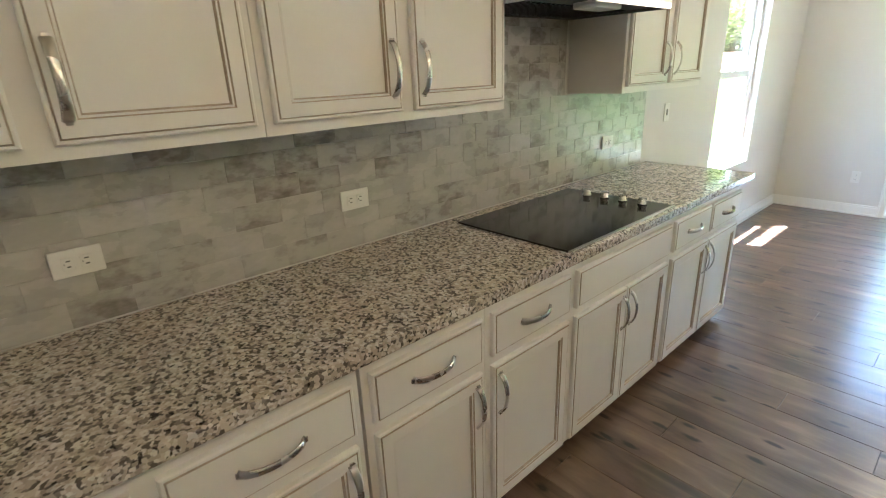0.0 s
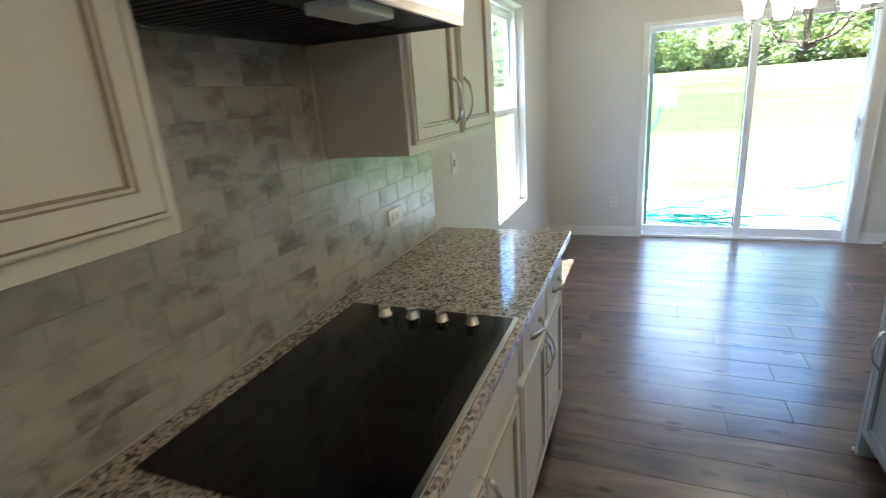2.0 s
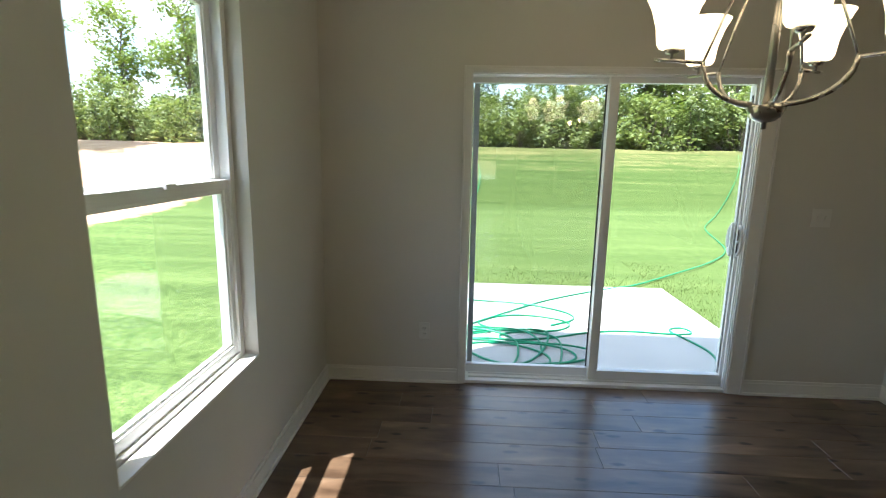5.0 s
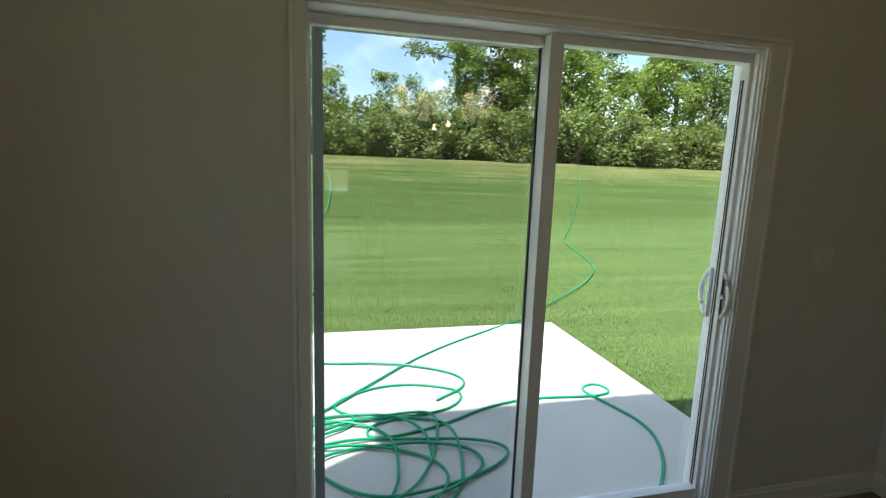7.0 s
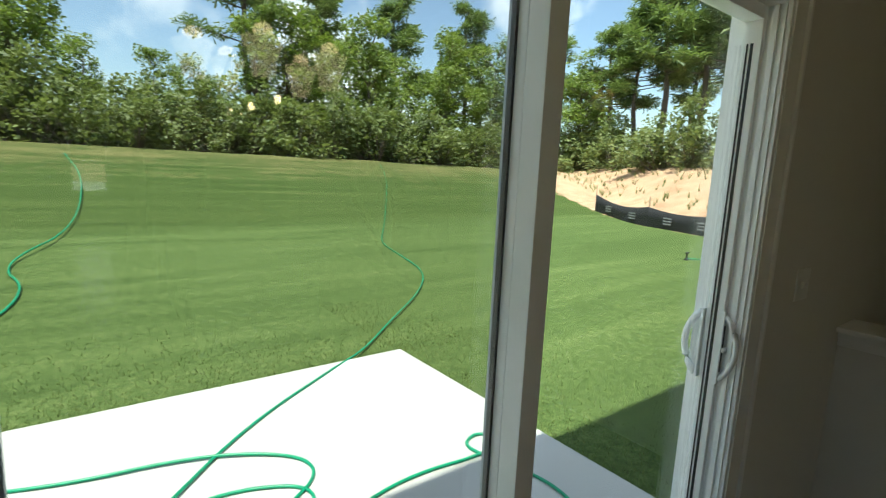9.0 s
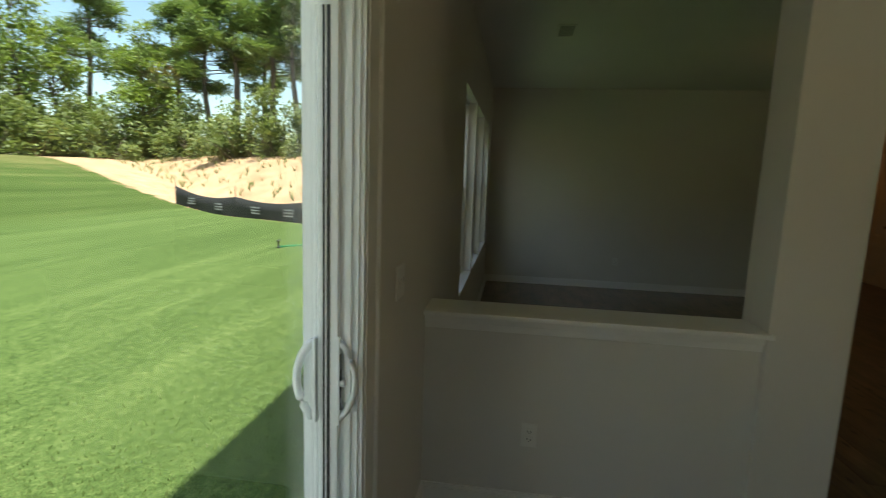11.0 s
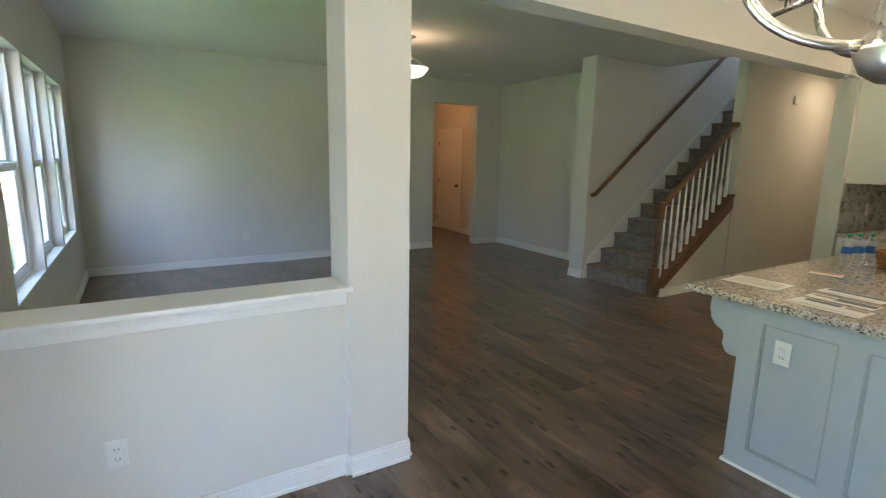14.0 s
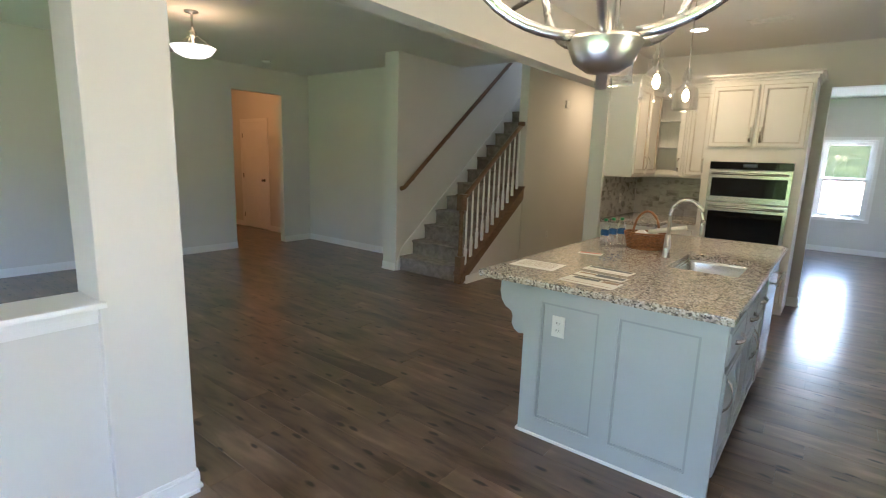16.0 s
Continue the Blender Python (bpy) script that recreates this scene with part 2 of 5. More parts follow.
def ground_mat(name):
    """Lawn with mown streaks and dry patches; bare sandy soil east of the fence line."""
    m = bpy.data.materials.new(name)
    m.use_nodes = True
    n, l = m.node_tree.nodes, m.node_tree.links
    b = n["Principled BSDF"]
    co = n.new("ShaderNodeNewGeometry").outputs["Position"]

    def noise_tex(scale, stretch=(1, 1, 1), detail=5):
        mp = n.new("ShaderNodeMapping")
        mp.inputs["Scale"].default_value = stretch
        l.new(co, mp.inputs["Vector"])
        t = n.new("ShaderNodeTexNoise")
        t.inputs["Scale"].default_value, t.inputs["Detail"].default_value = scale, detail
        l.new(mp.outputs[0], t.inputs["Vector"])
        return t.outputs[0]

    def mathn(op, a, bb, cc=0.0):
        q = n.new("ShaderNodeMath")
        q.operation = op
        for i, v in enumerate((a, bb, cc)):
            if isinstance(v, (int, float)):
                q.inputs[i].default_value = v
            else:
                l.new(v, q.inputs[i])
        return q.outputs[0]

    def ramp(fac, stops):
        rp = n.new("ShaderNodeValToRGB")
        for i, (p, c) in enumerate(stops):
            e = rp.color_ramp.elements[i] if i < 2 else rp.color_ramp.elements.new(p)
            e.position, e.color = p, (*c, 1)
        l.new(fac, rp.inputs[0])
        return rp.outputs[0]
    fine, mid, big, rows = noise_tex(75), noise_tex(2.2), noise_tex(0.25), noise_tex(1.0, (0.12, 2.2, 1), 3)
    f = mathn("ADD", mathn("MULTIPLY", fine, 0.45), mathn("ADD", mathn("MULTIPLY", noise_tex(16), 0.3), mathn("MULTIPLY", rows, 0.2)))
    green = ramp(f, [(0.36, (0.038, 0.066, 0.018)), (0.5, (0.095, 0.142, 0.042)), (0.62, (0.19, 0.228, 0.085))])
    sep = n.new("ShaderNodeSeparateXYZ")
    l.new(co, sep.inputs[0])
    X, Y, Z = sep.outputs
    sod = n.new("ShaderNodeMapRange")
    sod.inputs[1].default_value, sod.inputs[2].default_value = -0.1, 0.05
    l.new(mathn("ADD", Z, mathn("MULTIPLY", mathn("SUBTRACT", mid, 0.5), 0.08)), sod.inputs[0])
    old = ramp(f, [(0.36, (0.03, 0.054, 0.013)), (0.5, (0.07, 0.106, 0.028)), (0.62, (0.145, 0.172, 0.058))])
    m0 = n.new("ShaderNodeMix")
    m0.data_type = "RGBA"
    l.new(sod.outputs[0], m0.inputs[0])
    l.new(green, m0.inputs[6])
    l.new(old, m0.inputs[7])
    green = m0.outputs[2]
    dryf = mathn("ADD", mathn("MULTIPLY", mathn("SUBTRACT", Z, 0.9), 0.16), mathn("ADD", mathn("MULTIPLY", rows, 0.35), mathn("ADD", mathn("MULTIPLY", mid, 0.3), mathn("MULTIPLY", big, 0.25))))
    dry = ramp(dryf, [(0.46, (0, 0, 0)), (0.72, (0.8, 0.8, 0.8))])
    tan = ramp(fine, [(0.3, (0.15, 0.13, 0.05)), (0.7, (0.28, 0.24, 0.11))])
    m1 = n.new("ShaderNodeMix")
    m1.data_type = "RGBA"
    l.new(dry, m1.inputs[0])
    l.new(green, m1.inputs[6])
    l.new(tan, m1.inputs[7])
    sand = ramp(mathn("ADD", mathn("MULTIPLY", noise_tex(1.4), 0.6), mathn("MULTIPLY", noise_tex(12), 0.4)), [(0.3, (0.34, 0.2, 0.12)), (0.5, (0.48, 0.31, 0.2)), (0.7, (0.58, 0.42, 0.29))])
    edge = mathn("SUBTRACT", X, mathn("MULTIPLY_ADD", Y, 0.43, 14.4))
    edge = mathn("ADD", edge, mathn("MULTIPLY", mathn("SUBTRACT", mid, 0.5), 1.6))
    west = mathn("SUBTRACT", -7.5, X)
    edge = mathn("MAXIMUM", edge, mathn("ADD", west, mathn("MULTIPLY", mathn("SUBTRACT", mid, 0.5), 1.5)))
    e2 = n.new("ShaderNodeMapRange")
    e2.inputs[1].default_value, e2.inputs[2].default_value = -0.15, 0.15
    l.new(edge, e2.inputs[0])
    m2 = n.new("ShaderNodeMix")
    m2.data_type = "RGBA"
    l.new(e2.outputs[0], m2.inputs[0])
    l.new(m1.outputs[2], m2.inputs[6])
    l.new(sand, m2.inputs[7])
    l.new(m2.outputs[2], b.inputs["Base Color"])
    b.inputs["Roughness"].default_value = 0.95
    b.inputs["Specular IOR Level"].default_value = 0.1
    bp = n.new("ShaderNodeBump")
    bp.inputs["Strength"].default_value, bp.inputs["Distance"].default_value = 0.8, 0.012
    l.new(fine, bp.inputs["Height"])
    l.new(bp.outputs[0], b.inputs["Normal"])
    return m


M_WALL = mat("wall_paint", two((0.67, 0.65, 0.605), 0.02), 3, 0.75, 0.06, fine=350)
M_CEIL = mat("ceiling_paint", two((0.78, 0.77, 0.74), 0.02), 3, 0.85, 0.1, fine=220)
M_TRIM = mat("trim_paint", two((0.8, 0.79, 0.76), 0.02), 4, 0.38, 0.03, fine=200)
M_VINYL = mat("white_vinyl", two((0.86, 0.87, 0.87), 0.02), 5, 0.32)
M_CAB = mat("antique_white_paint", two((0.71, 0.68, 0.63), 0.025), 6, 0.42, 0.03, fine=180)
M_GLAZE = mat("brown_glaze", two((0.4, 0.33, 0.25), 0.2), 30, 0.5, 0.05)
M_GREY = mat("grey_paint", two((0.42, 0.45, 0.455), 0.03), 6, 0.42, 0.03, fine=180)
# the same grey darkened, as painted shade for grooves, beads and toe kick
M_GREYD = mat("grey_paint_shaded", two((0.33, 0.355, 0.36), 0.05), 6, 0.5)
# near-black brown: shade painted on toe kicks, bronze on the hall door
M_DARK = mat("toe_kick_shade_and_bronze", two((0.1, 0.09, 0.08), 0.1), 10, 0.7)
M_GRANITE = granite_mat("speckled_granite")
M_TILE = mat("grey_marble_tile", [(0.2, (0.2, 0.185, 0.165)), (0.36, (0.34, 0.325, 0.29)), (0.44, (0.41, 0.395, 0.36)), (0.56, (0.43, 0.415, 0.38)), (0.8, (0.52, 0.5, 0.465))], 9, 0.28, 0.06, fine=40, coords="obj", stretch=(1, 1, 1.8), rand=0.32, detail=8)
M_GROUT = mat("grout", two((0.44, 0.43, 0.395), 0.06), 20, 0.9, 0.2)
M_FLOOR = wood_floor_mat("dark_wood_plank")
M_SUB = mat("floor_joint", two((0.025, 0.02, 0.017), 0.1), 10, 0.8)
M_NICKEL = mat("brushed_nickel", two((0.6, 0.57, 0.53), 0.06), 8, 0.27, 0.02, 1.0, fine=400)
M_STEEL = mat("stainless_steel", two((0.62, 0.61, 0.59), 0.05), 5, 0.24, 0.02, 1.0, fine=90, stretch=(1, 1, 14))
M_BLACKGLASS = mat("black_ceramic_glass", two((0.006, 0.006, 0.007), 0.2), 5, 0.06, spec=0.32)
M_BLACK = mat("black_plastic", two((0.02, 0.02, 0.022), 0.2), 20, 0.4)
M_FILTER = mat("hood_filter_mesh", two((0.04, 0.042, 0.04), 0.3), 60, 0.5, 0.4, 0.6)
M_PLATE = mat("white_plate", two((0.74, 0.73, 0.69), 0.02), 12, 0.35)
M_SLOT = mat("slot_dark", two((0.05, 0.05, 0.05), 0.1), 12, 0.6)
M_GLASS = glass_mat("window_glass", (0.97, 0.985, 0.975))
M_SCREEN = screen_mat("insect_screen")
M_CLEAR = glass_mat("clear_glass", (0.93, 0.93, 0.92), power=1.1)
M_SHADE = mat("lit_frosted_glass", [(0.3, (0.95, 0.85, 0.62)), (0.7, (1.0, 0.8, 0.5))], 6, 0.4, emit=0.9)
M_BOWL = mat("lit_bowl_glass", [(0.3, (0.95, 0.9, 0.8)), (0.7, (1.0, 0.86, 0.64))], 6, 0.4, emit=0.15)
M_BULB = mat("lit_bulb", [(0.3, (1, 0.85, 0.6)), (0.7, (1.0, 0.72, 0.38))], 6, 0.4, emit=14)
M_LED = mat("lit_recessed_lens", [(0.3, (1, 0.9, 0.75)), (0.7, (1.0, 0.86, 0.66))], 6, 0.4, emit=4)
M_STAINED = mat("stained_oak", [(0.3, (0.1, 0.05, 0.024)), (0.7, (0.21, 0.115, 0.06))], 6, 0.35, 0.08, stretch=(6, 1, 6))
M_CARPET = mat("taupe_carpet", [(0.3, (0.17, 0.14, 0.12)), (0.7, (0.36, 0.31, 0.275))], 14, 0.98, 0.8, fine=260, spec=0.1)
M_CONCRETE = mat("patio_concrete", [(0.3, (0.5, 0.49, 0.465)), (0.7, (0.6, 0.59, 0.565))], 2.5, 0.9, 0.3, fine=90)
M_HOSE = mat("green_hose_rubber", two((0.01, 0.3, 0.15), 0.12), 30, 0.35)
M_GROUND = ground_mat("lawn_and_soil")
M_BARK = mat("bark", [(0.3, (0.07, 0.055, 0.045)), (0.7, (0.2, 0.155, 0.125))], 6, 0.95, 0.8, fine=40)
M_FENCE = mat("black_silt_cloth", two((0.018, 0.018, 0.02), 0.3), 4, 0.7, 0.3)
M_FENCEPRINT = mat("pale_print", two((0.3, 0.3, 0.31), 0.2), 8, 0.7)
M_STAKE = mat("raw_stake", two((0.3, 0.21, 0.13), 0.15), 12, 0.85)
M_SIDING = mat("pale_siding", two((0.55, 0.53, 0.49), 0.04), 3, 0.7)
M_ROOF = mat("dark_roof", two((0.08, 0.075, 0.07), 0.2), 6, 0.9)
M_WICKER = mat("brown_wicker", [(0.3, (0.13, 0.05, 0.018)), (0.7, (0.4, 0.18, 0.07))], 60, 0.5, 0.3)
M_PAPER = mat("printed_paper", two((0.72, 0.69, 0.64), 0.03), 10, 0.6)
M_INK = mat("dark_print", two((0.09, 0.09, 0.1), 0.3), 25, 0.6)
M_INKB = mat("brown_print", two((0.3, 0.2, 0.13), 0.3), 25, 0.6)
M_RED = mat("red_print", two((0.5, 0.05, 0.03), 0.1), 25, 0.5)
M_BLUE = mat("blue_label", two((0.03, 0.12, 0.36), 0.15), 25, 0.4)
M_GREEN = mat("green_cap", two((0.02, 0.3, 0.1), 0.1), 25, 0.4)


def leaf_mat(name, a, bb):
    m = mat(name, [(0.38, a), (0.62, bb)], 1.6, 0.55, 0.0, fine=9, spec=0.35)
    n, l = m.node_tree.nodes, m.node_tree.links
    b = n["Principled BSDF"]
    t = n.new("ShaderNodeBsdfTranslucent")
    t.inputs[0].default_value = (bb[0] * 1.5, bb[1] * 1.6, bb[2], 1)
    mx = n.new("ShaderNodeMixShader")
    mx.inputs[0].default_value = 0.25
    l.new(b.outputs[0], mx.inputs[1])
    l.new(t.outputs[0], mx.inputs[2])
    l.new(mx.outputs[0], n["Material Output"].inputs[0])
    return m


M_LEAF = leaf_mat("broad_leaf", (0.065, 0.11, 0.02), (0.25, 0.32, 0.07))
M_LEAFB = leaf_mat("shrub_leaf", (0.07, 0.105, 0.035), (0.24, 0.28, 0.105))
M_PINE = leaf_mat("pine_needle", (0.07, 0.115, 0.035), (0.22, 0.29, 0.095))


# ---- mesh tools ----
class Build:
    """Collects shaped pieces into one mesh."""

    def __init__(self):
        self.bm = bmesh.new()

    def box(self, lo, hi, mi=0, bev=0.0):
        v = [self.bm.verts.new((x, y, z)) for x in (lo[0], hi[0]) for y in (lo[1], hi[1]) for z in (lo[2], hi[2])]
        fs = [self.bm.faces.new([v[i] for i in q]) for q in ((0, 1, 3, 2), (4, 6, 7, 5), (0, 4, 5, 1), (2, 3, 7, 6), (0, 2, 6, 4), (1, 5, 7, 3))]
        for f in fs:
            f.material_index = mi
        if bev:
            es = {e for f in fs for e in f.edges}
            r = bmesh.ops.bevel(self.bm, geom=list(es), offset=bev, segments=2, affect="EDGES", profile=0.6)
            for f in r["faces"]:
                f.material_index = mi
        return self

    def prism(self, pts, axis, a, b, mi=0):
        """A polygon in the two other axes, drawn out along axis from a to b."""
        def at(p, q):
            c = list(p)
            c.insert("xyz".index(axis), q)
            return self.bm.verts.new(c)
        lo, hi = [at(p, a) for p in pts], [at(p, b) for p in pts]
        fs = [self.bm.faces.new(lo), self.bm.faces.new(hi[::-1])]
        for i in range(len(pts)):
            j = (i + 1) % len(pts)
            fs.append(self.bm.faces.new((lo[j], lo[i], hi[i], hi[j])))
        for f in fs:
            f.material_index = mi
        return self

    def rings(self, loops, mi=0, close=True, caps=True):
        vs = [[self.bm.verts.new(p) for p in lp] for lp in loops]
        k = len(vs[0])
        for i in range(len(vs) - 1):
            for j in range(k if close else k - 1):
                q = (j + 1) % k
                f = self.bm.faces.new((vs[i][j], vs[i][q], vs[i + 1][q], vs[i + 1][j]))
                f.material_index, f.smooth = mi, True
        if caps:
            for lp in (vs[0][::-1], vs[-1]):
                f = self.bm.faces.new(lp)
                f.material_index = mi
        return self

    def lathe(self, prof, c=(0, 0, 0), seg=20, mi=0, caps=True):
        return self.rings([[(c[0] + r * math.cos(6.2832 * k / seg), c[1] + r * math.sin(6.2832 * k / seg), c[2] + z) for k in range(seg)] for r, z in prof], mi, True, caps)

    def tube(self, pts, r, seg=8, mi=0, flat=1.0):
        pts = [Vector(p) for p in pts]
        loops = []
        up = Vector((0, 0, 1))
        for i, p in enumerate(pts):
            d = (pts[min(i + 1, len(pts) - 1)] - pts[max(i - 1, 0)]).normalized()
            ref = up if abs(d.z) < 0.93 else Vector((0, 1, 0))
            s = d.cross(ref).normalized()
            u = s.cross(d)
            rr = r[i] if isinstance(r, (list, tuple)) else r
            loops.append([p + s * math.cos(6.2832 * k / seg) * rr + u * math.sin(6.2832 * k / seg) * rr * flat for k in range(seg)])
        return self.rings(loops, mi)

    def done(self, name, mats, parent=None, m=None, smooth=False):
        bmesh.ops.recalc_face_normals(self.bm, faces=self.bm.faces[:])
        me = bpy.data.meshes.new(name)
        self.bm.to_mesh(me)
        self.bm.free()
        for q in mats if isinstance(mats, (list, tuple)) else (mats,):
            me.materials.append(q)
        if smooth:
            for p in me.polygons:
                p.use_smooth = True
        ob = new(name, me)
        if parent:
            ob.parent = parent
        if m is not None:
            ob.matrix_basis = m
        return ob


def empty(name, m, label, category, group=""):
    ob = new(name)
    ob.empty_display_size = 0.1
    ob.matrix_basis = m
    return tagged(ob, label, category, group)


def slab(name, lo, hi, m, bev=0.0, kind="structure", label=""):
    return tagged(Build().box(lo, hi, 0, bev).done(name, m), label, kind=kind)


def wall(name, axis, t0, t1, a0, a1, z0, z1, holes=(), m=None, label=""):
    """A wall that runs along axis from a0 to a1, t0 to t1 thick, with rectangular holes (a, b, low, high)."""
    b = Build()

    def put(p, q, lo, hi):
        if q - p > 1e-4 and hi - lo > 1e-4:
            if axis == "x":
                b.box((p, t0, lo), (q, t1, hi))
            else:
                b.box((t0, p, lo), (t1, q, hi))
    cur = a0
    for p, q, lo, hi in sorted(holes):
        put(cur, p, z0, z1)
        put(p, q, z0, lo)
        put(p, q, hi, z1)
        cur = q
    put(cur, a1, z0, z1)
    return tagged(b.done(name, m or M_WALL), label or "smooth off-white painted plaster wall", kind="structure")


def baseboard(pts, h=0.1, t=0.014):
    """White base moulding with a stepped top along straight runs: (x0, y0, x1, y1, nx, ny)."""
    b = Build()
    for x0, y0, x1, y1, nx, ny in pts:
        for tt, lo, hi in ((t, 0.0, h - 0.018), (t * 0.62, h - 0.018, h)):
            b.box((min(x0, x1, x0 + nx * tt, x1 + nx * tt), min(y0, y1, y0 + ny * tt, y1 + ny * tt), lo), (max(x0, x1, x0 + nx * tt, x1 + nx * tt), max(y0, y1, y0 + ny * tt, y1 + ny * tt), hi))
        b.box((min(x0, x1, x0 + nx * (t + 0.012), x1 + nx * (t + 0.012)), min(y0, y1, y0 + ny * (t + 0.012), y1 + ny * (t + 0.012)), 0.0), (max(x0, x1, x0 + nx * (t + 0.012), x1 + nx * (t + 0.012)), max(y0, y1, y0 + ny * (t + 0.012), y1 + ny * (t + 0.012)), 0.016))
    return tagged(b.done("baseboard", M_TRIM), "white painted stepped baseboard moulding", kind="structure")


# ---- structure ----
CEIL = 2.85
slab("floor_slab", (-0.15, -13.0, -0.3), (12.0, 0.15, -0.006), M_SUB, label="dark subfloor under the planks")
# the first two holes are unseen windows, added to light the front room
wall("wall_west", "y", -0.15, 0.0, -13.0, 0.15, -0.3, CEIL, [(-11.4, -10.46, 0.65, 2.236), (-9.9, -8.96, 0.65, 2.236), (-2.02, -1.078, 0.617, 2.203)])
wall("wall_north", "x", 0.0, 0.15, 0.0, 12.0, -0.3, CEIL, [(0.957, 2.755, 0.0, 2.05), (5.2, 6.23, 0.654, 2.228), (6.31, 7.34, 0.654, 2.228), (7.42, 8.45, 0.654, 2.228)])
wall("wall_family", "y", 9.03, 9.15, -6.39, 0.0, 0, CEIL, [(-5.85, -4.97, 0, 2.47)])
wall("wall_hall_back", "x", -6.51, -6.39, 6.40, 12.0, 0, CEIL)
wall("wall_hall_east", "y", 11.6, 11.7, -6.39, -4.2, 0, CEIL)
wall("wall_hall_north", "x", -4.2, -4.1, 9.15, 11.7, 0, CEIL)
wall("wall_east", "y", 11.88, 12.0, -13.0, 0.0, 0, CEIL)
wall("wall_stair_left", "y", 6.16, 6.40, -11.4, -5.64, 0, 5.6)
wall("wall_stair_right", "y", 5.07, 5.20, -11.4, -7.08, 0, 5.6)
wall("wall_stair_end", "x", -11.5, -11.4, 3.85, 6.40, 0, 5.6)
wall("wall_kitchen_back", "x", -7.74, -7.62, 0.0, 3.68, 0, CEIL, [(0.75, 1.77, 0, 2.40)])
wall("wall_pantry", "y", 3.68, 3.85, -11.4, -6.38, 0, CEIL)
wall("wall_front", "x", -13.0, -12.85, -0.15, 12.0, 0, CEIL, [(1.12, 1.92, 0.65, 2.1)])
wall("wall_front_room", "y", 3.68, 3.85, -12.85, -11.5, 0, CEIL)
b = Build().box((3.685, -6.38, 2.36), (3.86, -1.757, CEIL)).box((3.685, -1.442, 2.60), (3.86, 0.0, CEIL))
tagged(b.done("header_beam", M_WALL), "white painted dropped header between kitchen and family room", kind="structure")
tagged(Build().box((3.685, -1.757, 0), (3.93, -1.442, CEIL), 0, 0.004).done("wall_column", M_WALL), "square white painted plaster column at the half wall", kind="structure")
tagged(Build().box((3.725, -1.442, 0), (3.845, 0.0, 0.925)).done("half_wall", M_WALL), "low white painted half wall with a wooden cap", kind="structure")
b = Build().box((3.665, -1.462, 0.938), (3.905, 0.0, 0.962), 0, 0.006)
b.box((3.70, -1.442, 0.905), (3.87, 0.0, 0.9375), 0, 0.004).box((3.713, -1.442, 0.872), (3.857, 0.0, 0.9045), 0, 0.003)
tagged(b.done("half_wall_cap", M_TRIM), "white painted stepped wooden cap on the half wall", kind="structure")
b = Build()
b.box((-0.15, -13.0, CEIL), (5.07, 0.15, CEIL + 0.12)).box((5.07, -7.0, CEIL), (6.4, 0.15, CEIL + 0.12)).box((6.4, -13.0, CEIL), (12.0, 0.15, CEIL + 0.12))
tagged(b.done("ceiling", M_CEIL), "flat white painted ceiling", kind="structure")
slab("ceiling_upper", (4.9, -11.6, 5.6), (6.6, -6.8, 5.7), M_CEIL, label="flat white ceiling over the stairwell")
wall("wall_upper", "x", -7.0, -6.9, 5.07, 6.4, CEIL + 0.12, 5.6)
# upper storey and roof, which shade the garden
b = Build()
b.box((-0.15, 0.03, CEIL + 0.12), (12.0, 0.15, 6.4)).box((-0.15, -13.0, CEIL + 0.12), (0.0, 0.03, 6.4)).box((0.0, -13.0, CEIL + 0.12), (12.0, -12.88, 6.4)).box((11.88, -12.88, CEIL + 0.12), (12.0, 0.03, 6.4))
tagged(b.done("wall_upper_storey", M_SIDING), "pale siding of the upper storey", kind="structure")
tagged(Build().prism([(0.35, 6.4), (0.35, 6.6), (-6.5, 9.2), (-13.3, 6.6), (-13.3, 6.4)], "x", -0.3, 12.3).done("roof", M_ROOF), "dark shingle gable roof of the house", kind="structure")

baseboard([(0, -3.16, 0, 0, 1, 0), (0, 0, 0.925, 0, 0, -1), (2.80, 0, 3.725, 0, 0, -1), (3.725, -1.442, 3.725, 0, -1, 0), (3.685, -1.757, 3.685, -1.442, -1, 0), (3.685, -1.757, 3.93, -1.757, 0, -1),
           (3.685, -1.442, 3.725, -1.442, 0, 1), (3.845, 0, 9.03, 0, 0, -1), (9.03, -4.97, 9.03, 0, -1, 0), (9.03, -6.39, 9.03, -5.85, -1, 0), (6.40, -6.39, 9.03, -6.39, 0, 1),
           (6.40, -6.39, 6.40, -5.64, 1, 0), (6.16, -5.64, 6.40, -5.64, 0, 1), (5.07, -11.4, 5.07, -5.75, -1, 0), (3.85, -11.4, 3.85, -6.38, 1, 0), (3.68, -6.38, 3.85, -6.38, 0, 1),
           (0, -12.85, 3.68, -12.85, 0, 1), (9.15, -6.39, 10.3, -6.39, 0, 1), (11.2, -6.39, 11.6, -6.39, 0, 1), (11.6, -6.39, 11.6, -4.2, -1, 0), (1.77, -7.62, 1.86, -7.62, 0, 1), (1.77, -7.74, 1.77, -7.62, -1, 0),
           (1.77, -7.74, 3.68, -7.74, 0, -1), (0, -7.74, 0.75, -7.74, 0, -1)])


# ---- openings ----
def pane(name, lo, hi, parent):
    ob = Build().box(lo, hi).done(name, M_GLASS, parent)
    ob.visible_shadow = False
    return ob


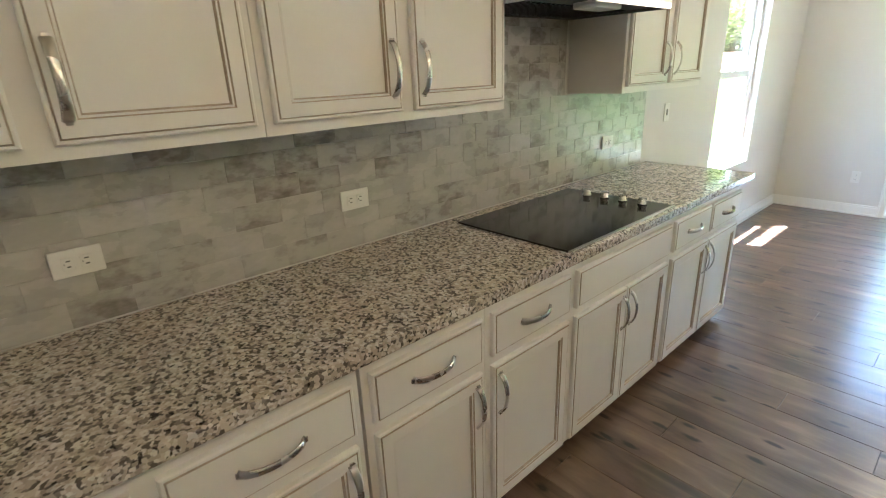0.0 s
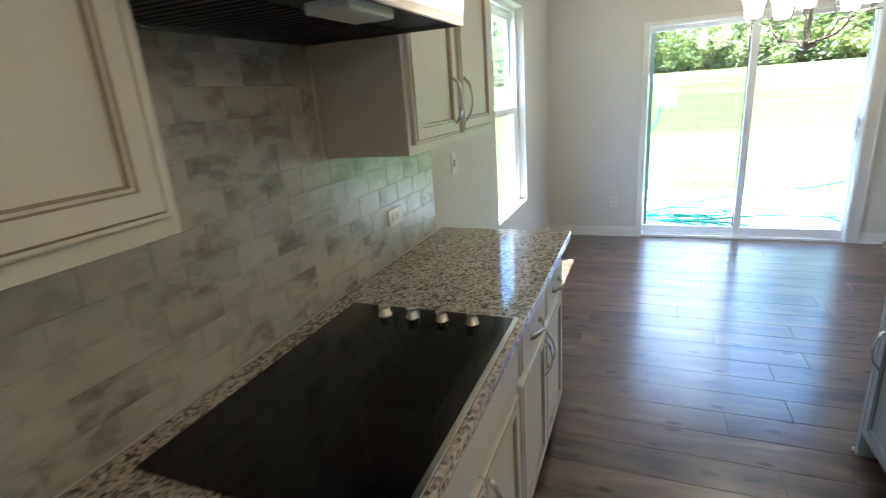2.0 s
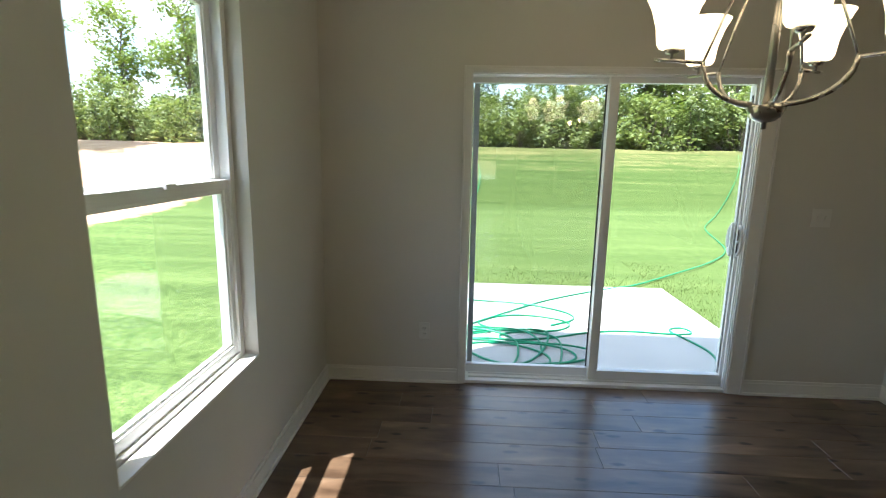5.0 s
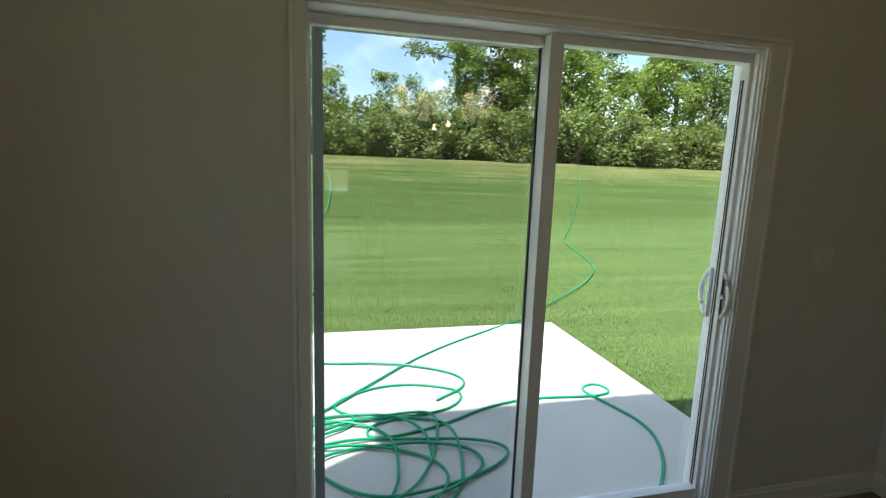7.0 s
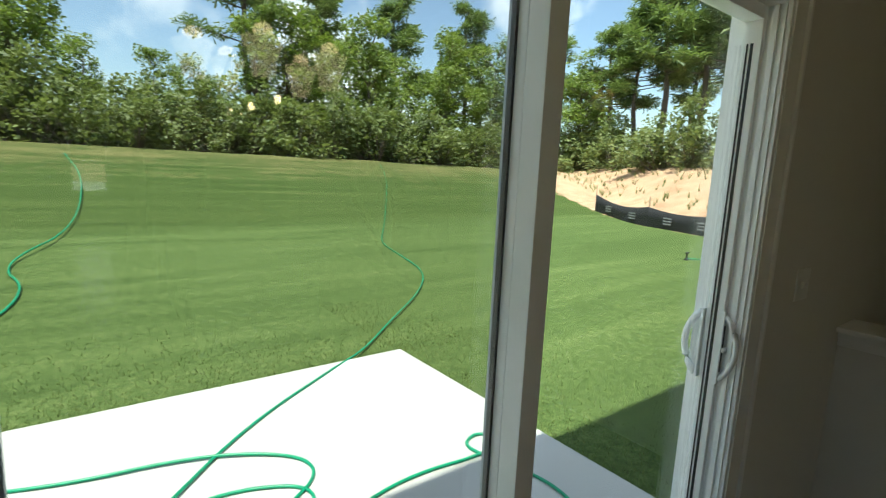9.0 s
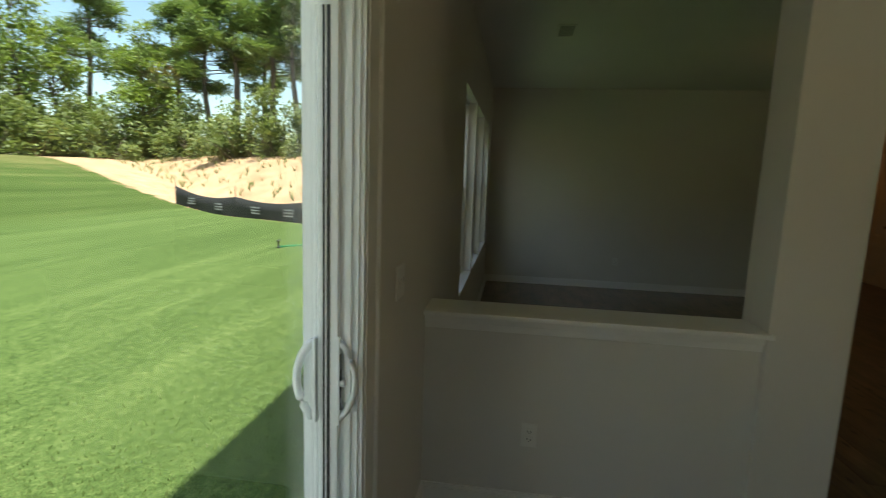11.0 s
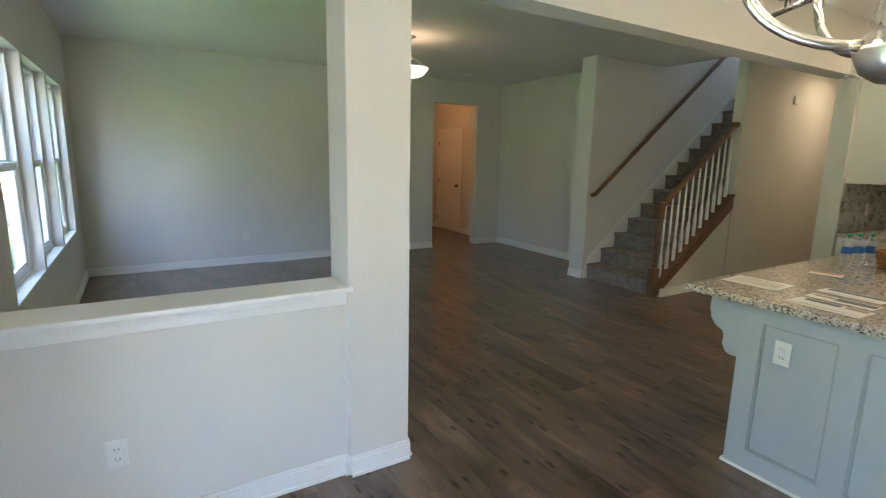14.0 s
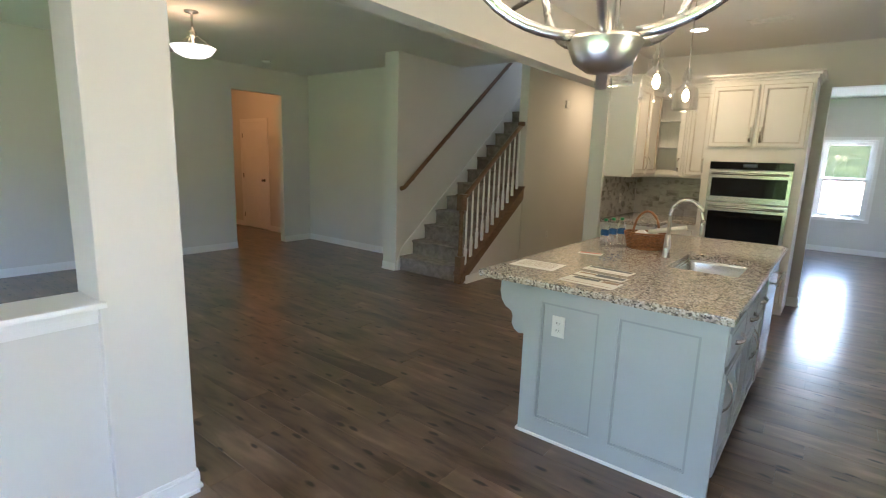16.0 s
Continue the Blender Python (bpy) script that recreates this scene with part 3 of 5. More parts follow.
def sash(parent, x0, x1, z0, z1, y, w=0.045, d=0.035, lock=False):
    """A glazed sash in the x-z plane: four rails with a step, and a pane."""
    b = Build()
    for p, q, r, s in ((x0, x0 + w, z0, z1), (x1 - w, x1, z0, z1), (x0 + w, x1 - w, z0, z0 + w), (x0 + w, x1 - w, z1 - w, z1)):
        b.box((p, y, r), (q, y + d, s), 0, 0.003)
    i = 0.012
    for p, q, r, s in ((x0 + w, x0 + w + i, z0 + w, z1 - w), (x1 - w - i, x1 - w, z0 + w, z1 - w), (x0 + w + i, x1 - w - i, z0 + w, z0 + w + i), (x0 + w + i, x1 - w - i, z1 - w - i, z1 - w)):
        b.box((p, y + 0.008, r), (q, y + d - 0.008, s))
    if lock:
        b.box(((x0 + x1) / 2 - 0.03, y - 0.012, z1 - 0.012), ((x0 + x1) / 2 + 0.03, y + 0.01, z1 + 0.008), 0, 0.003)
    b.done("sash", M_VINYL, parent)
    pane("pane", (x0 + w + 0.004, y + d / 2 - 0.003, z0 + w + 0.004), (x1 - w - 0.004, y + d / 2 + 0.003, z1 - w - 0.004), parent)


def window(name, w, h, m, label):
    """A double-hung vinyl window, inner face of its frame at y = 0, x along the wall."""
    ob = empty(name, m, label, "window")
    ob["kind"] = "structure"
    b = Build()
    f = 0.035
    for p, q, r, s in ((0, f, 0, h), (w - f, w, 0, h), (f, w - f, 0, f), (f, w - f, h - f, h)):
        b.box((p, 0.0, r), (q, 0.085, s), 0, 0.002)
    b.box((f, -0.004, f), (f + 0.012, 0.01, h - f)).box((w - f - 0.012, -0.004, f), (w - f, 0.01, h - f))
    b.done("frame", M_VINYL, ob)
    mid = h * 0.5
    sash(ob, f, w - f, mid - 0.02, h - f, 0.045)
    sash(ob, f, w - f, f, mid + 0.022, 0.008, lock=True)
    return ob


window("window_1", 0.942, 1.586, pose(-0.065, -2.02, 0.617, rz=90), "white vinyl double-hung window in a plain plaster reveal")
# unseen pair, added to let more daylight into the front room
for y in (-11.4, -9.9):
    window("window_unseen", 0.94, 1.586, pose(-0.065, y, 0.65, rz=90), "white vinyl double-hung window in the front room")
tagged(Build().box((-0.06, -2.018, 0.6175), (0.004, -1.08, 0.629), 0, 0.003).done("window_sill", M_TRIM), "white painted window sill", kind="structure")
for i in range(3):
    window("window_2", 1.03, 1.574, pose(5.2 + i * 1.11, 0.078, 0.654), "white vinyl double-hung window in a row of three")
    tagged(Build().box((5.202 + i * 1.11, -0.004, 0.6545), (6.228 + i * 1.11, 0.077, 0.664), 0, 0.003).done("window_sill", M_TRIM), "white painted window sill", kind="structure")
window("window_3", 0.8, 1.45, pose(1.92, -12.915, 0.65, rz=180), "white vinyl double-hung window in the front room")
b = Build()
for lo, hi in (((1.06, -12.85, 0.59), (1.12, -12.835, 2.16)), ((1.92, -12.85, 0.59), (1.98, -12.835, 2.16)), ((1.12, -12.85, 0.59), (1.92, -12.835, 0.65)), ((1.12, -12.85, 2.10), (1.92, -12.835, 2.16))):
    b.box(lo, hi)
tagged(b.done("trim", M_TRIM), "white painted window casing", kind="structure")


def sliding_door():
    ob = empty("sliding_door", pose(0, 0, 0), "white vinyl sliding glass patio door, closed, with an insect screen", "door")
    ob["kind"] = "structure"
    x0, x1, h = 0.957, 2.755, 2.05
    b = Build()
    b.box((x0, 0.0, 0), (x0 + 0.008, 0.149, h)).box((2.712, -0.012, 0), (x1, 0.149, h), 0, 0.002)
    b.box((x0 + 0.008, 0.0, h - 0.012), (2.712, 0.149, h), 0, 0.002).box((x0 + 0.008, 0.0, 0.0), (2.712, 0.149, 0.022), 0, 0.002)
    b.box((x0 + 0.03, 0.044, 0.022), (2.712, 0.048, 0.034)).box((x0 + 0.03, 0.104, 0.022), (2.712, 0.107, 0.034))
    # narrow stop and track lips down the lock jamb
    b.box((2.703, 0.018, 0.022), (2.712, 0.034, h - 0.012), 0, 0.002).box((2.706, 0.0, 0.022), (2.712, 0.006, h - 0.012))
    b.done("frame", M_VINYL, ob)
    b = Build()
    for lo, hi in (((x0 - 0.04, -0.018, 0), (x0 + 0.004, 0.0, h + 0.026)), ((2.724, -0.018, 0), (x1 + 0.05, -0.0125, h + 0.026)), ((x1, -0.0125, 0), (x1 + 0.05, 0.0, h + 0.026)), ((x0 + 0.004, -0.018, h - 0.004), (2.724, -0.0005, h + 0.026))):
        b.box(lo, hi, 0, 0.002)
    for lo, hi in (((x0 - 0.048, -0.028, 0), (x0 - 0.034, 0.0, h + 0.034)), ((x1 + 0.05, -0.028, 0), (x1 + 0.064, 0.0, h + 0.034)), ((x0 - 0.034, -0.028, h + 0.02), (x1 + 0.05, 0.0, h + 0.034))):
        b.box(lo, hi, 0, 0.003)
    b.done("casing", M_TRIM, ob)

    def leaf(name, a, c, y, d, sl, sr, top, low, yp):
        """A glazed leaf from a to c, d deep, with its stile and rail widths; yp: depth of the pane."""
        z0, z1 = 0.034, h - 0.012
        b = Build()
        for p, q, r, s in ((a, a + sl, z0, z1), (c - sr, c, z0, z1), (a + sl, c - sr, z0, z0 + low), (a + sl, c - sr, z1 - top, z1)):
            b.box((p, y, r), (q, y + d, s), 0, 0.002)
        p = b.done(name, M_VINYL, ob)
        pane("pane", (a + sl - 0.003, yp - 0.003, z0 + low - 0.004), (c - sr + 0.003, yp + 0.003, z1 - top + 0.004), p)
        return p
    f = leaf("fixed_leaf", 0.966, 1.874, 0.108, 0.04, 0.004, 0.056, 0.036, 0.06, 0.132)
    r = leaf("sliding_leaf", 1.814, 2.735, 0.05, 0.053, 0.054, 0.04, 0.036, 0.068, 0.092)
    # dark seals beside the glass, the glazing bead and the pull
    b = Build().box((2.6935, 0.07, 0.11), (2.6948, 0.078, 1.94)).box((2.6935, 0.0835, 0.11), (2.6948, 0.0885, 1.94))
    b.done("weather_strip", M_BLACK, r)
    Build().box((1.869, 0.07, 0.103), (1.878, 0.089, 2.001)).done("glazing_bead", M_VINYL, r)
    Build().box((1.8105, 0.134, 0.04), (1.8175, 0.1475, 2.015)).done("weather_strip", M_BLACK, f)
    b = Build()
    arc = [(2.7, 0.046 - 0.042 * math.sin(math.pi * i / 12) ** 0.7, 0.93 + 0.205 * i / 12) for i in range(13)]
    b.tube(arc, 0.0105, 8, 0, 0.8).box((2.688, 0.0425, 0.915), (2.7015, 0.0498, 1.15), 0, 0.002)
    b.box((2.69, 0.03, 1.02), (2.7, 0.044, 1.035))
    b.done("pull_handle", M_VINYL, r, smooth=True)
    Build().box((2.691, 0.0405, 0.955), (2.6985, 0.0424, 1.105)).done("lock_slot", M_SLOT, r)
    b = Build()
    arc = [(2.69, 0.112 + 0.045 * math.sin(math.pi * i / 12) ** 0.7, 0.93 + 0.205 * i / 12) for i in range(13)]
    b.tube(arc, 0.0115, 8).box((2.68, 0.1032, 0.92), (2.7, 0.112, 1.145), 0, 0.002)
    b.done("outer_handle", M_VINYL, r, smooth=True)
    b = Build()
    b.box((0.974, 0.152, 0.034), (1.012, 0.168, 2.02), 0, 0.002).box((1.822, 0.152, 0.034), (1.86, 0.168, 2.02), 0, 0.002).box((1.012, 0.152, 0.034), (1.822, 0.168, 0.05)).box((1.012, 0.152, 2.0), (1.822, 0.168, 2.02))
    b.box((0.94, 0.151, 1.056), (0.99, 0.163, 1.07), 0, 0.003)
    s = b.done("screen_frame", mat("grey_aluminium", two((0.42, 0.46, 0.52), 0.08), 8, 0.45, metal=0.2), ob)
    w = Build().box((1.011, 0.159, 0.049), (1.823, 0.16, 2.001)).done("screen_mesh", M_SCREEN, s)
    w.visible_shadow = False
    return ob


sliding_door()


# ---- kitchen cabinets ----
def panel_front(name, w, h, parent, m, mats, th=0.02, stile=0.058, flat=False):
    """A framed front, x across, z up, face towards -y: raised outer lip, bead, and a recessed panel."""
    steps = [(0.0, 0.0), (0.0, th - 0.006), (0.004, th - 0.002), (0.009, th - 0.002), (0.011, th - 0.005), (0.013, th)]
    # rings of the second material: brown glaze, on grey fronts painted shade
    glaze = {3, 4}
    if not flat:
        steps += [(stile - 0.012, th), (stile - 0.009, th - 0.004), (stile - 0.004, th - 0.003), (stile, th - 0.011)]
        glaze |= {6, 8}
    b = Build()
    loops = []
    for i, d in steps:
        loops.append([b.bm.verts.new(p) for p in ((i, -d, i), (w - i, -d, i), (w - i, -d, h - i), (i, -d, h - i))])
    b.bm.faces.new(loops[0][::-1])
    for k in range(len(loops) - 1):
        for j in range(4):
            q = (j + 1) % 4
            f = b.bm.faces.new((loops[k][j], loops[k][q], loops[k + 1][q], loops[k + 1][j]))
            f.material_index = 1 if k in glaze else 0
    b.bm.faces.new(loops[-1])
    return b.done(name, mats, parent, m)


def pull_points(n, span, rise):
    return [(span * (i / n - 0.5), -rise * math.sin(math.pi * i / n) ** 0.6, 0) for i in range(n + 1)]


def pull(parent, x, z, upright, th=0.02, span=0.15, metal=None):
    b = Build()
    pts = pull_points(14, span, 0.03)
    w = [0.0048 - 0.001 * math.sin(math.pi * i / 14) for i in range(15)]
    b.tube(pts, w, 8, 0, 2.5)
    for s in (-1, 1):
        b.box((s * span / 2 - 0.008, -0.004, -0.007), (s * span / 2 + 0.008, 0.0, 0.007), 0, 0.0015)
    return b.done("handle", metal or M_NICKEL, parent, pose(x, -th, z, ry=90 if upright else 0), smooth=True)


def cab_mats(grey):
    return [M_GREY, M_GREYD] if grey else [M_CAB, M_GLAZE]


def base_cabinet(m, w, doors, drawers=1, grey=False, depth=0.61, group="kitchen base cabinets", sides=()):
    """Carcass with toe kick, face frame, drawer fronts over doors; face towards -y, x from 0 to w. sides: handle side of each door."""
    mats = cab_mats(grey)
    ob = empty("base_cabinet", m, ("grey" if grey else "cream") + " painted base cabinet with a drawer front over doors, under granite", "cabinet", group)
    # the recessed toe kick is coloured dark in place of its shade
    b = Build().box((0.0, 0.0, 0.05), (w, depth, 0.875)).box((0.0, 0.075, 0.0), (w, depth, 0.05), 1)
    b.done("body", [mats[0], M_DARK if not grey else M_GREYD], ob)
    g = 0.022
    z0, z1, d0, d1 = 0.064, 0.63, 0.665, 0.818
    if drawers:
        dw = (w - g * (drawers + 1)) / drawers
        for i in range(drawers):
            p = panel_front("drawer", dw, d1 - d0, ob, pose(g + i * (dw + g), 0, d0), mats, stile=0.03, flat=True)
            if sides:
                pull(p, dw / 2, (d1 - d0) / 2, False)
    dw = (w - g * (doors + 1)) / doors if doors > 1 else w - 2 * g
    if doors > 1:
        dw = (w - 2 * g - 0.006 * (doors - 1)) / doors
    for i in range(doors):
        p = panel_front("door", dw, z1 - z0, ob, pose(g + i * (dw + 0.006), 0, z0), mats)
        right = (i % 2 == 0) if doors > 1 else sides == "r"
        pull(p, dw - 0.03 if right else 0.03, z1 - z0 - 0.11, True)
    return ob


def upper_cabinet(m, w, h, doors, depth=0.30, group="kitchen wall cabinets", crown=True, glass=(), sides="r", label="cream painted wall cabinet with brown-glazed raised-edge doors"):
    ob = empty("wall_cabinet", m, label, "cabinet", group)
    b = Build()
    b.box((0, 0, 0), (w, depth, h)) if not glass else b.box((0, depth - 0.02, 0), (w, depth, h)).box((0, 0, 0), (w, depth - 0.02, 0.03)).box((0, 0, h - 0.03), (w, depth - 0.02, h)).box((0, 0, 0.03), (0.02, depth - 0.02, h - 0.03)).box((w - 0.02, 0, 0.03), (w, depth - 0.02, h - 0.03)).box((0.02, 0.03, h * 0.35), (w - 0.02, depth - 0.02, h * 0.35 + 0.018)).box((0.02, 0.03, h * 0.66), (w - 0.02, depth - 0.02, h * 0.66 + 0.018))
    b.done("body", M_CAB, ob)
    g, e = 0.022, 0.03
    dw = (w - 2 * g - 0.05 * (doors - 1)) / doors
    for i in range(doors):
        q = pose(g + i * (dw + 0.05), 0, e)
        if glass:
            b = Build()
            hh = h - 2 * e
            for p, r, s, t in ((0, 0.055, 0, hh), (dw - 0.055, dw, 0, hh), (0.055, dw - 0.055, 0, 0.055), (0.055, dw - 0.055, hh - 0.055, hh)):
                b.box((p, -0.02, s), (r, 0, t), 0, 0.003)
            p = b.done("door", [M_CAB, M_GLAZE], ob, q)
            pane("pane", (0.05, -0.012, 0.05), (dw - 0.05, -0.008, hh - 0.05), p)
        else:
            p = panel_front("door", dw, h - 2 * e, ob, q, cab_mats(False))
        right = (i % 2 == 0) if doors > 1 else sides == "r"
        pull(p, dw - 0.032 if right else 0.032, 0.12, True)
    if crown:
        b = Build()
        for k, (o, z, zz) in enumerate(((0.012, h, h + 0.03), (0.03, h + 0.03, h + 0.055), (0.05, h + 0.055, h + 0.075))):
            b.box((-o, -o, z), (w + o, depth, zz), 0, 0.003)
        b.done("crown", M_CAB, ob)
    return ob


# run along the west wall: faces towards +x
FX = 0.612
for y0, w, doors, sides in ((-7.6, 0.86, 2, "b"), (-6.74, 0.46, 1, "r"), (-6.28, 0.475, 1, "r"), (-5.795, 0.45, 1, "r"), (-5.343, 0.465, 1, "l"), (-4.878, 0.81, 2, ""), (-4.066, 0.89, 2, "b")):
    base_cabinet(pose(FX, y0, 0, rz=90), w, doors, 2 if sides == "b" else 1, sides=sides)


def worktop(name, lo, hi, label, hole=None):
    b = Build()
    if hole:
        (p, q), (r, s) = hole
        b.box(lo, (p, hi[1], hi[2]), 0, 0.006).box((r, lo[1], lo[2]), hi, 0, 0.006).box((p, lo[1], lo[2]), (r, q, hi[2]), 0, 0.0).box((p, s, lo[2]), (r, hi[1], hi[2]), 0, 0.0)
    else:
        b.box(lo, hi, 0, 0.006)
    return tagged(b.done(name, M_GRANITE), label, "countertop")


worktop("countertop", (0.012, -7.6, 0.8755), (0.665, -3.145, 0.914), "polished speckled beige, grey and black granite countertop on cabinets")

UX = 0.305
for y0 in (-7.62, -6.712, -5.805):
    upper_cabinet(pose(UX, y0, 1.383, rz=90), 0.905, 1.03, 2)
upper_cabinet(pose(UX, -4.06, 1.39, rz=90), 0.875, 1.03, 2)
upper_cabinet(pose(UX, -4.92, 1.93, rz=90), 0.835, 0.483, 2, label="short cream painted wall cabinet above the range hood")


def range_hood():
    ob = empty("range_hood", pose(0.012, -4.915, 1.73), "stainless steel under-cabinet range hood with a sloped front", "range hood")
    w = 0.825
    Build().prism([(0.0, 0.02), (0.5, 0.02), (0.505, 0.065), (0.47, 0.072), (0.3, 0.198), (0.0, 0.198)], "y", 0.0, w).done("body", M_STEEL, ob)
    b = Build().box((0.0, 0.0, 0.0), (0.012, w, 0.02)).box((0.49, 0.0, 0.0), (0.5, w, 0.02)).box((0.012, 0.0, 0.0), (0.49, 0.01, 0.02)).box((0.012, w - 0.01, 0.0), (0.49, w, 0.02))
    b.done("rim", M_STEEL, ob)
    b = Build().box((0.013, 0.011, 0.012), (0.489, w - 0.011, 0.019))
    for i in range(26):
        y = 0.03 + i * 0.0295
        b.box((0.03, y, 0.007), (0.32, y + 0.012, 0.012))
    b.done("filter", M_FILTER, ob)
    Build().box((0.36, 0.32, -0.012), (0.46, 0.5, 0.012), 0, 0.008).done("lamp_cover", M_PLATE, ob)


range_hood()


def cooktop():
    ob = empty("cooktop", pose(0.09, -4.945, 0.9145), "black glass electric cooktop with four chrome knobs, set in granite", "cooktop")
    Build().box((0, 0, 0), (0.545, 0.805, 0.007), 0, 0.002).done("glass_top", M_BLACKGLASS, ob)
    Build().box((0.546, 0.0, 0.0), (0.562, 0.805, 0.0085), 0, 0.002).done("steel_trim", M_STEEL, ob)
    for i in range(4):
        b = Build().lathe([(0.021, 0), (0.021, 0.006), (0.017, 0.009), (0.0155, 0.024), (0.013, 0.027)], seg=18).box((-0.018, -0.004, 0.02), (0.018, 0.004, 0.034), 0, 0.002)
        b.done("knob", M_NICKEL, ob, pose(0.155 + i * 0.095, 0.735, 0.007, rz=20), smooth=False)


cooktop()


def outlet(m, label, kind="duplex"):
    ob = empty("wall_outlet" if kind == "duplex" else "light_switch", m, label, "outlet" if kind == "duplex" else "switch")
    w, h = (0.118 if kind == "double" else 0.072, 0.116)
    Build().box((-w / 2, -0.006, -h / 2), (w / 2, 0, h / 2), 0, 0.003).done("cover_plate", M_PLATE, ob)
    b = Build()
    if kind == "double":
        for x in (-0.023, 0.023):
            Build().box((x - 0.005, -0.014, -0.012), (x + 0.005, -0.0065, 0.012), 0, 0.002).done("toggle", M_PLATE, ob)
        b.bm.free()
        return ob
    if kind == "switch":
        b.box((-0.005, -0.014, -0.012), (0.005, -0.0065, 0.012), 0, 0.002)
        b.done("toggle", M_PLATE, ob)
        Build().box((-0.008, -0.0075, -0.02), (0.008, -0.0062, 0.02)).done("slot", M_SLOT, ob)
        return ob
    for s in (-1, 1):
        b.box((-0.017, -0.0085, s * 0.02 - 0.014), (0.017, -0.0062, s * 0.02 + 0.014), 0, 0.002)
    b.done("socket", M_PLATE, ob)
    b = Build()
    for s in (-1, 1):
        b.box((-0.009, -0.0095, s * 0.02 - 0.004), (-0.006, -0.0086, s * 0.02 + 0.006)).box((0.006, -0.0095, s * 0.02 - 0.004), (0.009, -0.0086, s * 0.02 + 0.005)).lathe([(0.0025, 0), (0.0025, 0.001)], (0.0, -0.009, s * 0.02 - 0.009), 8)
    tagged(b.done("slot", M_SLOT, ob), kind="stuff")
    return ob


for y in (-6.235, -5.39, -3.65):
    outlet(pose(0.0125, y, 1.095, ry=90, rz=90) @ pose(0, 0, 0), "white duplex outlet set sideways in the tile backsplash")
outlet(pose(0.0005, -2.89, 1.205, rz=90), "white toggle light switch on the painted wall", "switch")
outlet(pose(0.0005, -2.18, 0.37, rz=90), "white duplex outlet low on the painted wall")
outlet(pose(0.68, -0.0005, 0.37), "white duplex outlet low on the painted wall")
outlet(pose(3.16, -0.0005, 1.2), "white double toggle light switch beside the patio door", "double")
outlet(pose(3.7245, -0.5, 0.39, rz=-90), "white duplex outlet low on the half wall")
outlet(pose(9.0295, -1.9, 0.4, rz=-90), "white duplex outlet low on the painted wall")
outlet(pose(5.0695, -7.9, 0.4, rz=-90), "white duplex outlet low on the painted wall")


# ---- island ----
def island():
    ob = empty("kitchen_island", pose(1.86, -3.215, 0), "grey painted kitchen island with framed end panels and corbels", "kitchen island")
    W, L = 0.98, 2.46
    # toe kick in the darkened grey, which stands for shade
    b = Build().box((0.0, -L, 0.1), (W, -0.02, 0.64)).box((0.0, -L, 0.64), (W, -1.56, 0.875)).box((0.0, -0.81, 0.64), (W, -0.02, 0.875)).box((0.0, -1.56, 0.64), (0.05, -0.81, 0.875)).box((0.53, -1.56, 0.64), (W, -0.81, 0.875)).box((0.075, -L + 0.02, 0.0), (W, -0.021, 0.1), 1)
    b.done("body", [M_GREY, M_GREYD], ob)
    # framed end, face towards +y
    b = Build()
    b.box((-0.012, -0.02, 0.0), (W, -0.008, 0.875))
    for p, q, r, s in ((-0.012, 0.09, 0.0, 0.875), (W - 0.1, W, 0.0, 0.875), (0.46, 0.56, 0.11, 0.79), (0.09, W - 0.1, 0.0, 0.11), (0.09, W - 0.1, 0.79, 0.875)):
        b.box((p, -0.008, r), (q, 0.008, s), 0, 0.0)
    # bead strips in the darkened grey, as shade along the panel edges
    for p, q in ((0.09, 0.46), (0.56, W - 0.1)):
        i = 0.012
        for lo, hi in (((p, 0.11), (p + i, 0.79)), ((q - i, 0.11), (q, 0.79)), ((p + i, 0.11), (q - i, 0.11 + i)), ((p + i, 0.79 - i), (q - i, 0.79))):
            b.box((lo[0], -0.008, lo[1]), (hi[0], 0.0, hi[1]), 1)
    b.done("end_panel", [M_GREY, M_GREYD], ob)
    Build().box((-0.02, 0.008, 0.0), (W + 0.012, 0.02, 0.016), 0, 0.004).box((W, -L, 0), (W + 0.012, 0.008, 0.016)).done("shoe_moulding", M_TRIM, ob)
    for y in (-0.09, -1.2, -2.35):
        prof = [(0.0, 0.872), (0.235, 0.872), (0.24, 0.8), (0.225, 0.745), (0.19, 0.71), (0.135, 0.69), (0.12, 0.66), (0.125, 0.62), (0.1, 0.585), (0.06, 0.57), (0.02, 0.575), (0.0, 0.56)]
        Build().prism([(W + p * 0.74, z) for p, z in prof], "y", y, y + 0.075).done("corbel", M_GREY, ob)
    # working side, face towards -x
    side = pose(0.0, 0, 0, rz=-90)
    mats = cab_mats(True)
    y = 0.035
    for w, n in ((0.46, 1), (0.9, 2)):
        for i in range(n):
            dw = w / n - 0.02
            p = panel_front("drawer", dw, 0.153, ob, side @ pose(y + i * w / n, 0, 0.665), mats, flat=True)
            pull(p, dw / 2, 0.076, False)
            p = panel_front("door", dw, 0.512, ob, side @ pose(y + i * w / n, 0, 0.118), mats)
            pull(p, 0.035 if (n == 1 or i == 1) else dw - 0.035, 0.4, True)
        y += w
    return ob


island()


